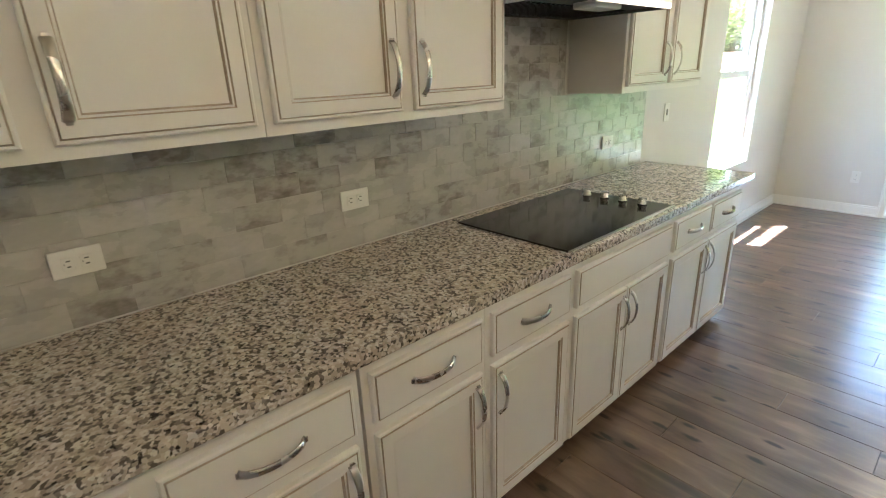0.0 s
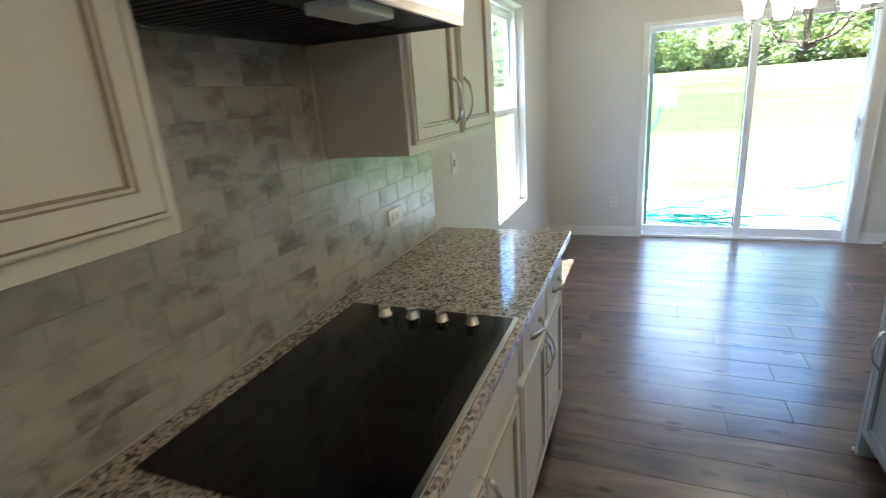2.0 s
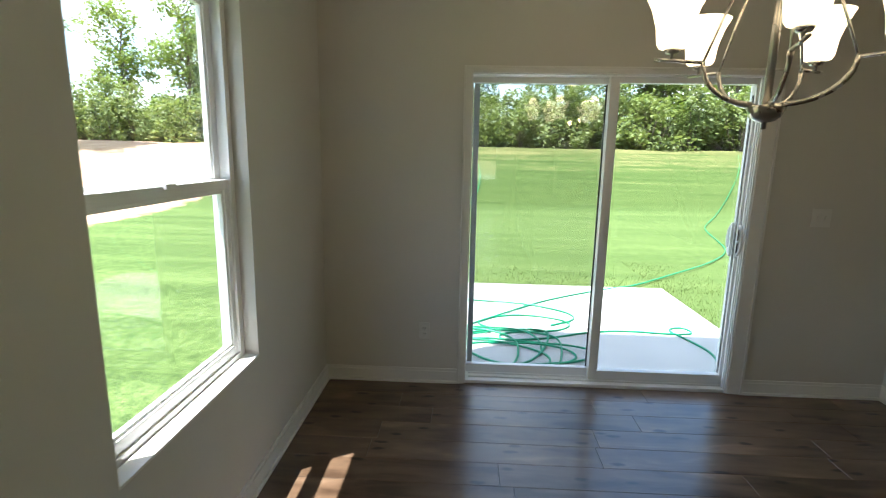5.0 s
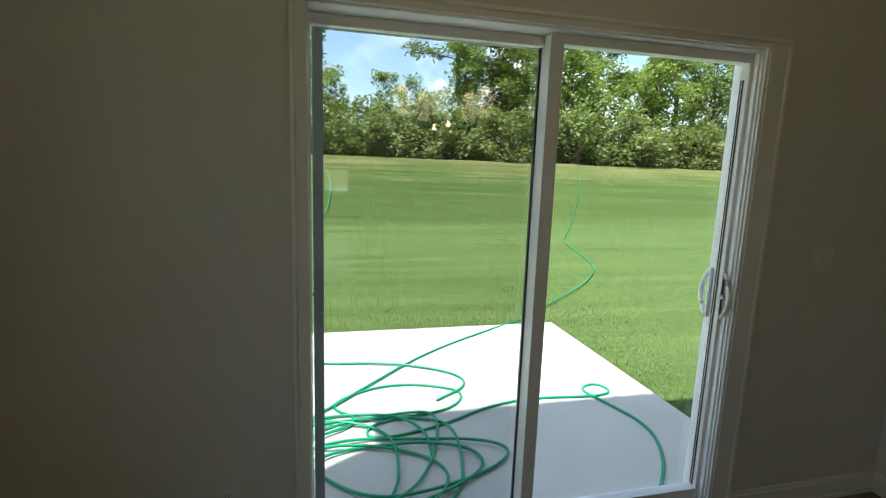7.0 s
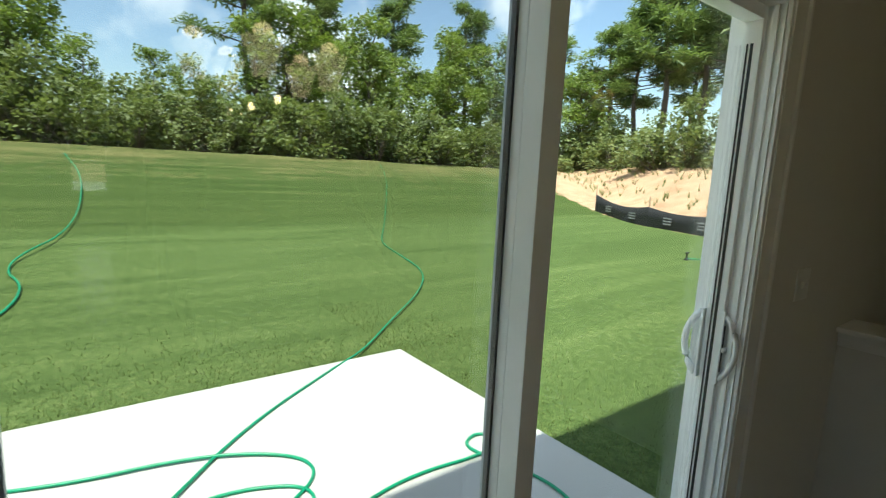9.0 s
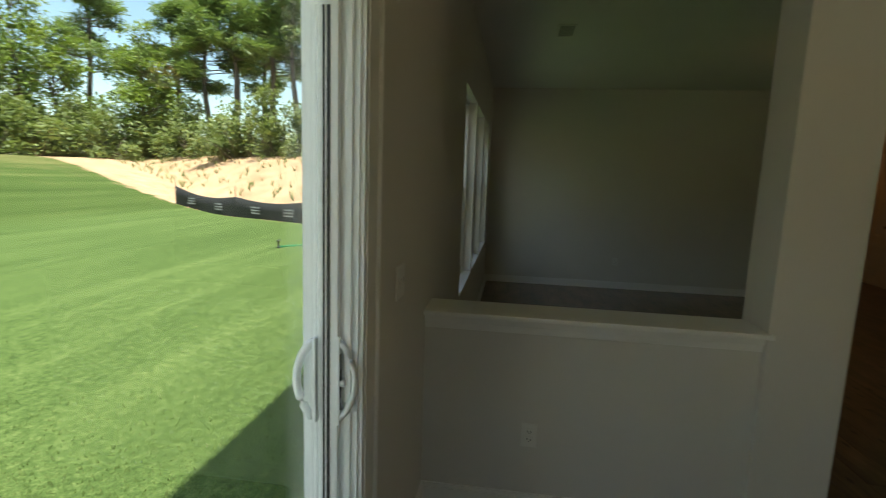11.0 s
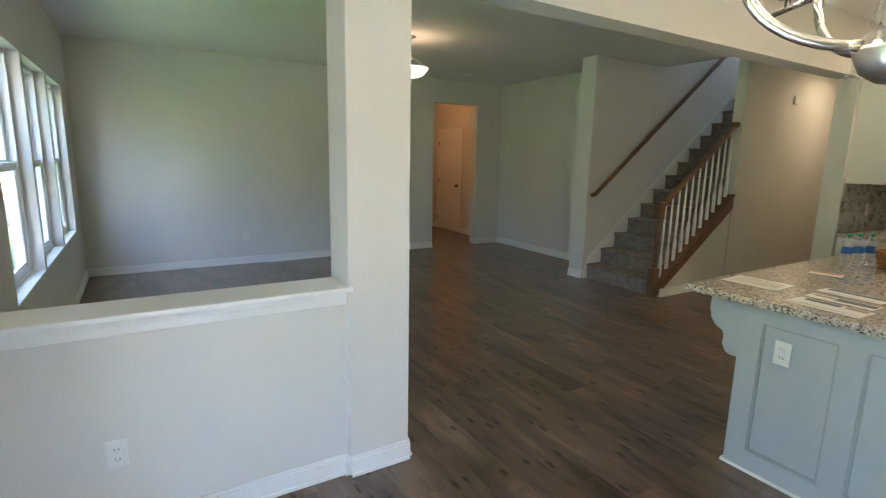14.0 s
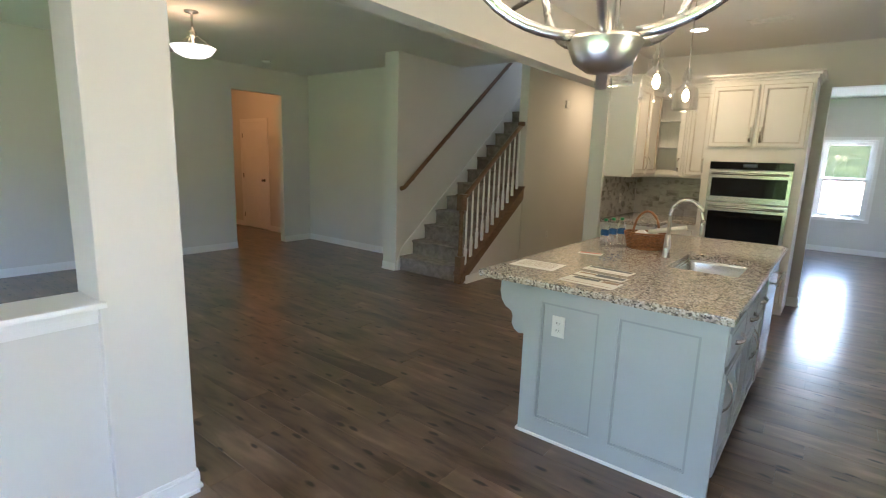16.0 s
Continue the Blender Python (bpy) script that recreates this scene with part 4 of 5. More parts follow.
def dishwasher():
    ob = empty("dishwasher", pose(1.859, -4.62, 0, rz=-90), "stainless steel dishwasher with a bar handle, under the island counter", "dishwasher")
    Build().box((0, -0.025, 0.1), (0.6, 0.0, 0.86), 0, 0.004).done("front", M_STEEL, ob)
    b = Build().tube([(0.04, -0.065, 0.79), (0.56, -0.065, 0.79)], 0.011, 10)
    b.tube([(0.07, -0.025, 0.79), (0.07, -0.065, 0.79)], 0.008).tube([(0.53, -0.025, 0.79), (0.53, -0.065, 0.79)], 0.008)
    b.done("handle", M_STEEL, ob, smooth=True)


dishwasher()
worktop("island_countertop", (1.825, -5.73, 0.8755), (3.125, -3.155, 0.914), "polished speckled granite countertop with an undermount sink hole", ((1.95, -4.72), (2.35, -4.08)))


def sink():
    ob = empty("sink", pose(2.15, -4.4, 0.8745), "undermount stainless steel kitchen sink in the granite", "sink")
    b = Build()

    def ring(hx, hy, z, r):
        pts = []
        for k in range(28):
            a = 6.2832 * k / 28
            cx, cy = math.copysign(hx - r, math.cos(a)), math.copysign(hy - r, math.sin(a))
            pts.append((cx + r * math.cos(a), cy + r * math.sin(a), z))
        return pts
    b.rings([ring(0.215, 0.335, 0.0, 0.05), ring(0.198, 0.318, 0.0, 0.06), ring(0.193, 0.313, -0.02, 0.06), ring(0.185, 0.3, -0.17, 0.06), ring(0.15, 0.26, -0.19, 0.05), ring(0.04, 0.04, -0.195, 0.03)], 0, True, False)
    b.lathe([(0.04, -0.195), (0.03, -0.2), (0.001, -0.2)], caps=False)
    b.done("basin", M_STEEL, ob, smooth=True)


sink()


def faucet():
    ob = empty("faucet", pose(2.43, -4.4, 0.9145), "brushed nickel gooseneck pull-down faucet on the granite", "faucet")
    Build().lathe([(0.03, 0), (0.03, 0.006), (0.024, 0.02), (0.022, 0.1), (0.018, 0.16)], seg=16).done("base", M_NICKEL, ob, smooth=True)
    pts = [(0, 0, 0.15), (0, 0, 0.27)] + [(-0.1 + 0.1 * math.cos(a), 0, 0.29 + 0.11 * math.sin(a)) for a in [math.pi * i / 12 for i in range(13)]] + [(-0.203, 0, 0.27)]
    Build().tube(pts, 0.0125, 10).done("neck", M_NICKEL, ob, smooth=True)
    Build().lathe([(0.013, 0.0), (0.016, -0.02), (0.019, -0.09), (0.015, -0.1)], (-0.203, 0, 0.275), 14).done("spray_head", M_NICKEL, ob, smooth=True)
    Build().tube([(0, 0.02, 0.08), (0.0, 0.05, 0.085), (-0.03, 0.1, 0.1)], [0.009, 0.009, 0.006], 8).done("lever", M_NICKEL, ob, smooth=True)


faucet()
outlet(pose(2.63, -3.2065, 0.675, rz=180) @ pose(0, -0.008, 0), "white duplex outlet on the island end panel")


def basket():
    ob = empty("wicker_basket", pose(2.66, -4.7, 0.9145, rz=12) @ Matrix.Scale(0.86, 4), "brown wicker gift basket with a looped handle, on the island", "basket")
    b = Build()
    n = 44
    for k in range(9):
        z = 0.01 + k * 0.0135
        rx, ry = 0.145 + 0.0035 * k, 0.1 + 0.003 * k
        ph = math.pi * (k % 2)
        b.tube([((rx + 0.004 * math.sin(11 * a + ph)) * math.cos(a), (ry + 0.004 * math.sin(11 * a + ph)) * math.sin(a), z) for a in [6.2832 * i / n for i in range(n + 1)]], 0.0075, 5)
    for k in range(22):
        a = 6.2832 * k / 22
        b.tube([(0.143 * math.cos(a), 0.098 * math.sin(a), 0.0), (0.176 * math.cos(a), 0.126 * math.sin(a), 0.135)], 0.004, 5)
    b.lathe([(0.14, 0.0), (0.14, 0.006)], seg=24)
    b.tube([(0.178 * math.cos(a), 0.128 * math.sin(a), 0.135) for a in [6.2832 * i / n for i in range(n + 1)]], 0.009, 6)
    b.done("body", M_WICKER, ob, smooth=True)
    Build().tube([(0.105 * math.cos(a), 0.02, 0.125 + 0.2 * math.sin(a)) for a in [math.pi * i / 16 for i in range(17)]], 0.011, 6).done("loop_handle", M_WICKER, ob, smooth=True)


basket()
b = Build()
for x, y, z, r in ((-0.05, 0.02, 0.11, 0.05), (0.05, -0.02, 0.1, 0.045), (0.02, 0.04, 0.12, 0.04)):
    b.lathe([(r * math.sin(math.pi * i / 6) + 0.001, -r * 0.75 * math.cos(math.pi * i / 6)) for i in range(7)], (x, y, z), 9)
tagged(b.done("gift_parcel", M_PAPER, None, pose(2.66, -4.7, 0.905)), "white wrapped parcels in the wicker basket", "gift")
tagged(Build().tube([(0, 0, 0), (-0.26, 0.05, 0.06)], 0.018, 10).done("paper_roll", M_PAPER, None, pose(2.62, -4.63, 1.05), smooth=True), "rolled white paper lying across the basket", "paper roll")


def bottle(m):
    ob = empty("water_bottle", m, "clear plastic water bottle with a blue label and green cap", "bottle", "bottles on the island")
    Build().lathe([(0.026, 0), (0.031, 0.006), (0.031, 0.06), (0.0295, 0.065), (0.031, 0.07), (0.031, 0.14), (0.022, 0.17), (0.013, 0.185), (0.0125, 0.195)], seg=16).done("body", M_CLEAR, ob, smooth=True)
    Build().lathe([(0.0318, 0.082), (0.0318, 0.122)], seg=16, caps=False).done("label_band", M_BLUE, ob, smooth=True)
    Build().lathe([(0.0145, 0.19), (0.0145, 0.207), (0.012, 0.209)], seg=14).done("cap", M_GREEN, ob, smooth=True)
    return ob


bt = bottle(pose(2.92, -4.55, 0.9145))
copy_thing(bt, pose(2.9, -4.66, 0.9145))
copy_thing(bt, pose(2.86, -4.74, 0.9145))


def sheet(name, x, y, w, d, rz, bars, label, z=0.9146):
    ob = empty(name, pose(x, y, z, rz=rz), label, "paper", "papers on the island")
    Build().box((-w / 2, -d / 2, 0), (w / 2, d / 2, 0.0012)).done("leaf", M_PAPER, ob)
    for k, (m, p, q, r, s) in enumerate(bars):
        Build().box((p * w - w / 2, r * d - d / 2, 0.00125), (q * w - w / 2, s * d - d / 2, 0.0018)).done("print_block", m, ob)


lines = [(M_INKB, 0.1, 0.9, 0.12 + 0.09 * k, 0.13 + 0.09 * k) for k in range(8)]
sheet("printed_sheet", 2.94, -3.52, 0.28, 0.216, 3, lines, "white printed sheet lying on the granite")
sheet("brochure", 2.56, -3.68, 0.28, 0.12, -4, [(M_INK, 0.05, 0.95, 0.06, 0.4), (M_INKB, 0.1, 0.9, 0.8, 0.84)], "folded brochure with dark photos on the granite")
sheet("brochure", 2.54, -3.5, 0.28, 0.1, -2, [(M_INK, 0.02, 0.6, 0.1, 0.7), (M_INKB, 0.62, 0.95, 0.2, 0.5)], "folded brochure with dark photos on the granite")
sheet("brochure", 2.53, -3.33, 0.3, 0.16, -3, [(M_INKB, 0.05, 0.95, 0.78, 0.82), (M_INK, 0.4, 0.9, 0.05, 0.3), (M_INKB, 0.05, 0.35, 0.05, 0.3)], "folded brochure with dark photos on the granite")
sheet("folded_card", 2.86, -4.14, 0.16, 0.08, 10, [(M_RED, 0.05, 0.95, 0.1, 0.45)], "white card with a red band on the granite")


# ---- back wall of the kitchen ----
base_cabinet(pose(3.066, -7.01, 0, rz=-180), 0.286, 1, 1, sides="r", depth=0.6)
b = Build().box((3.07, -7.61, 0.0), (3.67, -6.42, 0.875))
ob = empty("base_cabinet", pose(0, 0, 0), "cream painted corner base cabinet under granite", "cabinet", "kitchen base cabinets")
b.done("body", M_CAB, ob)
for k in range(2):
    p = panel_front("drawer", 0.26, 0.153, ob, pose(3.07, -6.44 - 0.29 * k, 0.665, rz=-90), cab_mats(False), flat=True)
    pull(p, 0.13, 0.076, False)
    p = panel_front("door", 0.26, 0.512, ob, pose(3.07, -6.44 - 0.29 * k, 0.118, rz=-90), cab_mats(False))
    pull(p, 0.03 if k else 0.23, 0.4, True)
b = Build().box((3.045, -7.605, 0.8755), (3.668, -6.4, 0.914), 0, 0.005).box((2.785, -7.605, 0.8755), (3.0445, -6.985, 0.914), 0, 0.005)
tagged(b.done("countertop", M_GRANITE), "polished speckled granite corner countertop", "countertop")
upper_cabinet(pose(3.375, -6.425, 1.395, rz=-90), 0.86, 1.0, 2, crown=True)
upper_cabinet(pose(3.46, -7.31, 1.395, rz=180), 0.4, 1.0, 1, glass=(1,), sides="r", label="cream wall cabinet with a clear glass door and empty shelves")
upper_cabinet(pose(3.055, -7.31, 1.395, rz=180), 0.265, 1.0, 1, sides="r")


def oven_tower():
    ob = empty("oven_cabinet", pose(2.785, -7.005, 0, rz=180), "tall cream painted oven cabinet with two doors above", "cabinet")
    w, d = 0.915, 0.61
    b = Build().box((0, 0, 0.1), (w, d, 2.42)).box((0, 0.07, 0), (w, d, 0.1))
    b.done("body", M_CAB, ob)
    for i in range(2):
        p = panel_front("door", 0.425, 0.64, ob, pose(0.02 + i * 0.45, 0, 1.745), cab_mats(False))
        pull(p, 0.39 if i == 0 else 0.035, 0.13, True)
    panel_front("drawer", 0.87, 0.25, ob, pose(0.022, 0, 0.13), cab_mats(False))
    b = Build()
    for o, z, zz in ((0.012, 2.42, 2.45), (0.032, 2.45, 2.475), (0.055, 2.475, 2.495)):
        b.box((-o, -o, z), (w + o, d, zz), 0, 0.003)
    b.done("crown", M_CAB, ob)
    ov = empty("wall_oven", pose(2.785, -7.007, 0, rz=180), "stainless steel double wall oven with black glass doors", "oven")
    Build().box((0.075, -0.02, 1.515), (0.84, 0.0, 1.595), 0, 0.003).done("control_panel", M_BLACKGLASS, ov)
    Build().box((0.39, -0.0215, 1.54), (0.52, -0.0202, 1.575)).done("display", mat("display_glass", two((0.05, 0.06, 0.08), 0.1), 9, 0.2), ov)
    for z0, z1, name in ((1.165, 1.51, "upper_door"), (0.46, 1.15, "lower_door")):
        Build().box((0.075, -0.03, z0), (0.84, 0.0, z1), 0, 0.004).done(name, M_STEEL, ov)
        Build().box((0.11, -0.034, z0 + 0.06), (0.805, -0.0305, z1 - 0.085), 0, 0.001).done("window", M_BLACKGLASS, ov)
        b = Build().tube([(0.11, -0.07, z1 - 0.04), (0.805, -0.07, z1 - 0.04)], 0.012, 10).tube([(0.14, -0.03, z1 - 0.04), (0.14, -0.07, z1 - 0.04)], 0.009).tube([(0.775, -0.03, z1 - 0.04), (0.775, -0.07, z1 - 0.04)], 0.009)
        b.done("handle", M_STEEL, ov, smooth=True)


oven_tower()
outlet(pose(3.6675, -7.0, 1.12, rz=-90), "white duplex outlet on the tile backsplash")


# ---- staircase ----
RISE, RUN, Y0 = 0.196, 0.25, -5.72
def staircase():
    ob = empty("staircase", pose(0, 0, 0), "carpeted staircase with stained oak rails and white balusters", "staircase")
    for k in range(15):
        y, z = Y0 - RUN * k, RISE * (k + 1)
        b = Build().prism([(y, z - RISE), (y, z - 0.035), (y + 0.018, z - 0.026), (y + 0.022, z - 0.012), (y + 0.01, z), (y - RUN - 0.002, z), (y - RUN - 0.002, z - RISE)], "x", 5.22 if k > 5 else 5.20, 6.145)
        b.done("step", M_CARPET, ob)
    s = RISE / RUN
    # skirt on the wall side
    b = Build().prism([(Y0 + 0.06, 0.0), (Y0 + 0.06, 0.12), (Y0 - 0.02, 0.3), (-9.3, 0.3 + s * (Y0 + 9.28)), (-9.3, 0.0)], "x", 6.146, 6.159)
    b.done("wall_skirt", M_TRIM, ob)
    # closed outer stringer with a stained cap, on a white wall below
    b = Build().prism([(Y0 + 0.02, 0.0), (Y0 + 0.02, 0.04), (-7.08, 0.04 + s * (Y0 + 0.02 + 7.08) - 0.02), (-7.08, 0.0)], "x", 5.08, 5.199)
    b.done("stair_side", M_WALL, ob)
    zt = 0.04 + s * (Y0 + 7.06)
    b = Build().prism([(Y0 + 0.03, 0.0), (Y0 + 0.03, 0.10), (-7.09, zt + 0.06), (-7.09, zt - 0.10)], "x", 5.062, 5.08)
    b.prism([(Y0 + 0.03, 0.10), (Y0 + 0.03, 0.13), (-7.09, zt + 0.09), (-7.09, zt + 0.06)], "x", 5.05, 5.21)
    b.done("stringer", M_STAINED, ob)
    b = Build().box((5.085, Y0 - 0.035, 0), (5.175, Y0 + 0.055, 0.34), 0, 0.004).lathe([(0.034, 0.34), (0.04, 0.36), (0.028, 0.4), (0.03, 0.7), (0.026, 0.86), (0.04, 0.89), (0.03, 0.91)], (5.13, Y0 + 0.01, 0), 16)
    b.box((5.085, Y0 - 0.035, 0.91), (5.175, Y0 + 0.055, 1.09), 0, 0.004).box((5.075, Y0 - 0.045, 1.09), (5.185, Y0 + 0.065, 1.11), 0, 0.006)
    b.done("newel_post", M_STAINED, ob)
    for i in range(11):
        y = Y0 - 0.1 - i * 0.118
        zb = 0.13 + s * (Y0 + 0.03 - y)
        zt2 = 1.03 + s * (Y0 - y) * 0.9
        b = Build().box((5.115, y - 0.015, zb - 0.02), (5.145, y + 0.015, zb + 0.2)).lathe([(0.015, zb + 0.2), (0.018, zb + 0.23), (0.011, zb + 0.26), (0.014, zb + 0.45), (0.0095, zt2)], (5.13, y, 0), 8)
        b.done("baluster", M_TRIM, ob)

    def rail(x, p, q, curl):
        pts = [(x, p[0], p[1]), (x, p[0] - 0.06, p[1] + 0.0)] if not curl else [(x, p[0], p[1])]
        pts += [(x, p[0] + (q[0] - p[0]) * k / 10, p[1] + (q[1] - p[1]) * k / 10) for k in range(1, 11)]
        return pts
    b = Build().tube(rail(5.13, (Y0 - 0.03, 1.06), (-7.02, 2.0), True), 0.033, 10, 0, 1.0)
    b.lathe([(0.05, -0.03), (0.055, 0.0), (0.05, 0.03)], (5.13, -7.03, 2.03), 12)
    b.done("handrail", M_STAINED, ob, smooth=True)
    b = Build().tube([(6.08, -5.64, 1.12), (6.08, -5.70, 1.13)] + [(6.08, -5.70 - 3.0 * k / 12, 1.13 + 3.0 * k / 12 * 0.785) for k in range(1, 13)], 0.03, 10)
    for k in range(4):
        y = -5.9 - 0.75 * k
        b.tube([(6.158, y, 1.2 + (-5.9 - y) * 0.785), (6.08, y, 1.24 + (-5.9 - y) * 0.785)], 0.01, 6)
    b.done("wall_handrail", M_STAINED, ob, smooth=True)


staircase()


def panel_door():
    ob = empty("panel_door", pose(11.2, -6.388, 0, rz=180), "white six-panel hall door, closed, with a bronze knob", "door")
    w, h = 0.83, 2.1
    Build().box((0, -0.012, 0.01), (w, 0, h), 0, 0.002).done("leaf", M_TRIM, ob)
    for x in (0.1, 0.46):
        for z, hh in ((0.15, 0.55), (0.82, 0.62), (1.58, 0.38)):
            b = Build()
            loops = [[(x + i, -d, z + i), (x + 0.27 - i, -d, z + i), (x + 0.27 - i, -d, z + hh - i), (x + i, -d, z + hh - i)] for i, d in ((0, 0.0125), (0.012, 0.005), (0.03, 0.005), (0.05, 0.012))]
            vs = [[b.bm.verts.new(p) for p in lp] for lp in loops]
            for k in range(3):
                for j in range(4):
                    b.bm.faces.new((vs[k][j], vs[k][(j + 1) % 4], vs[k + 1][(j + 1) % 4], vs[k + 1][j]))
            b.bm.faces.new(vs[-1])
            b.done("panel", M_TRIM, ob, pose(0, -0.004, 0))
    Build().lathe([(0.03, 0), (0.03, 0.008), (0.012, 0.02), (0.026, 0.045), (0.02, 0.06)], seg=14).done("knob", M_DARK, ob, pose(w - 0.07, -0.012, 0.98, rx=90), smooth=True)
    for z in (0.25, 1.05, 1.85):
        Build().box((-0.006, -0.018, z - 0.045), (0.012, -0.012, z + 0.045)).done("hinge", M_DARK, ob)
    b = Build().box((-0.07, -0.016, 0), (-0.006, 0, h + 0.07)).box((w + 0.006, -0.016, 0), (w + 0.07, 0, h + 0.07)).box((-0.006, -0.016, h + 0.006), (w + 0.006, 0, h + 0.07))
    b.done("casing", M_TRIM, ob)


panel_door()


# ---- lamps ----
def lamp(name, m, power, size, color=(1.0, 0.72, 0.42)):
    d = bpy.data.lights.new(name, "POINT")
    d.energy, d.shadow_soft_size, d.color = power, size, color
    o = new(name, d)
    o.matrix_basis = m
    return o


def chandelier():
    c = (1.86, -1.57, 0)
    ob = empty("chandelier", pose(*c), "brushed nickel five-arm chandelier with lit frosted bell shades", "chandelier")
    Build().lathe([(0.008, 1.648), (0.008, 1.668), (0.024, 1.671), (0.043, 1.684), (0.055, 1.712), (0.052, 1.718), (0.02, 1.72)], seg=24).done("bowl", M_NICKEL, ob, smooth=True)
    b = Build().tube([(0, 0, 1.715), (0, 0, 2.28)], 0.012, 10).lathe([(0.02, 2.25), (0.045, 2.265), (0.045, 2.28), (0.02, 2.295)], seg=16)
    b.tube([(0, 0, 2.29), (0, 0, 2.8)], 0.006, 6).lathe([(0.065, 2.849), (0.06, 2.83), (0.02, 2.8)], seg=18)
    b.done("stem", M_NICKEL, ob, smooth=True)
    for k in range(5):
        a = radians(72 * k - 108)
        q = pose(0, 0, 0, rz=math.degrees(a))
        pts = [(0.045 + 0.16 * math.sin(t), 0, 1.722 + 0.123 * (1 - math.cos(t))) for t in [1.57 * i / 10 for i in range(11)]]
        b = Build().tube(pts, 0.0065, 8, 0, 1.3)
        b.tube([(0.203, 0, 1.843), (0.35, 0, 1.85)], 0.0065, 8, 0, 0.8)
        b.tube([(0.203, 0, 1.848), (0.155, 0, 1.98), (0.04, 0, 2.265)], 0.004, 6)
        b.lathe([(0.005, 1.848), (0.005, 1.866), (0.018, 1.868), (0.025, 1.879), (0.018, 1.885)], (0.3, 0, 0), 12)
        b.done("arm", M_NICKEL, ob, q, smooth=True)
        Build().lathe([(0.02, 1.882), (0.04, 1.885), (0.047, 1.896), (0.053, 1.945), (0.068, 1.995), (0.088, 2.035), (0.085, 2.036), (0.065, 1.994), (0.05, 1.945), (0.043, 1.899), (0.02, 1.89)], (0.3, 0, 0), 22, caps=False).done("shade", M_SHADE, ob, q, smooth=True)
        lamp("chandelier_bulb", pose(c[0] + 0.3 * math.cos(a), c[1] + 0.3 * math.sin(a), 2.06), 0.18, 0.04)


chandelier()


def pendant(m, rod):
    ob = empty("pendant_lamp", m, "clear glass bottle-shaped pendant lamp with a lit bulb", "pendant lamp", "pendants over the island")
    Build().lathe([(0.105, 0.0), (0.11, 0.01), (0.1, 0.02), (0.098, 0.13), (0.085, 0.17), (0.045, 0.2), (0.03, 0.22), (0.045, 0.245), (0.03, 0.27), (0.04, 0.29), (0.028, 0.31), (0.024, 0.34)], seg=24, caps=False).done("glass_shade", M_CLEAR, ob, smooth=True)
    Build().lathe([(0.006, 0.075), (0.018, 0.09), (0.024, 0.115), (0.019, 0.145), (0.012, 0.165)], seg=14).done("bulb", M_BULB, ob, smooth=True)
    b = Build().lathe([(0.014, 0.165), (0.016, 0.21), (0.01, 0.22), (0.005, 0.24)], seg=12).tube([(0, 0, 0.22), (0, 0, rod)], 0.004, 6).lathe([(0.02, rod - 0.03), (0.06, rod - 0.012), (0.06, rod)], seg=18)
    b.done("stem", M_NICKEL, ob, smooth=True)
    return ob


pd = pendant(pose(2.65, -3.72, 1.98), CEIL - 1.98)
for y in (-4.52, -5.35):
    copy_thing(pd, pose(2.65, y, 1.98))
for y in (-3.72, -4.52, -5.35):
    lamp("pendant_bulb", pose(2.65, y, 2.09), 0.38, 0.035)

ob = empty("ceiling_lamp", pose(6.69, -3.3, 0), "semi-flush ceiling lamp with a lit white glass bowl", "ceiling lamp")
Build().lathe([(0.01, 2.415), (0.1, 2.425), (0.16, 2.455), (0.2, 2.51), (0.205, 2.52), (0.195, 2.52), (0.15, 2.47), (0.01, 2.44)], seg=28, caps=False).done("glass_bowl", M_BOWL, ob, smooth=True)
b = Build().lathe([(0.012, 2.44), (0.012, 2.6), (0.035, 2.62), (0.035, 2.66), (0.01, 2.68), (0.01, 2.82), (0.065, 2.835), (0.065, 2.849)], seg=18)
for k in range(3):
    a = 2.0944 * k
    b.tube([(0.03 * math.cos(a), 0.03 * math.sin(a), 2.63), (0.19 * math.cos(a), 0.19 * math.sin(a), 2.52)], 0.0022, 6)
b.done("stem", M_NICKEL, ob, smooth=True)
lamp("ceiling_lamp_bulb", pose(6.69, -3.3, 2.54), 0.3, 0.14, (1.0, 0.5, 0.18))


def downlight(x, y, power):
    ob = empty("recessed_light", pose(x, y, CEIL), "round recessed ceiling downlight, lit", "ceiling lamp", "recessed lights")
    Build().lathe([(0.095, -0.0005), (0.095, -0.006), (0.075, -0.008), (0.072, -0.003)], seg=24, caps=False).done("trim_ring", M_PLATE, ob, smooth=True)
    Build().lathe([(0.072, -0.003), (0.001, -0.003)], seg=24, caps=False).done("lens", M_LED, ob)
    d = bpy.data.lights.new("downlight", "AREA")
    d.shape, d.size, d.energy, d.color = "DISK", 0.13, power, (1.0, 0.66, 0.3)
    o = new("downlight", d)
    o.matrix_basis = pose(x, y, CEIL - 0.012)


downlight(2.85, -6.4, 0.8)
downlight(4.42, -8.9, 0.9)
lamp("hall_light", pose(10.2, -5.2, 2.6), 1.0, 0.1, (1.0, 0.43, 0.13))
# unseen lamp without a fixture, added for bluish light on the upper stair
lamp("upstairs_fill", pose(5.7, -10.2, 5.0), 4, 0.2, (0.85, 0.9, 1.0))


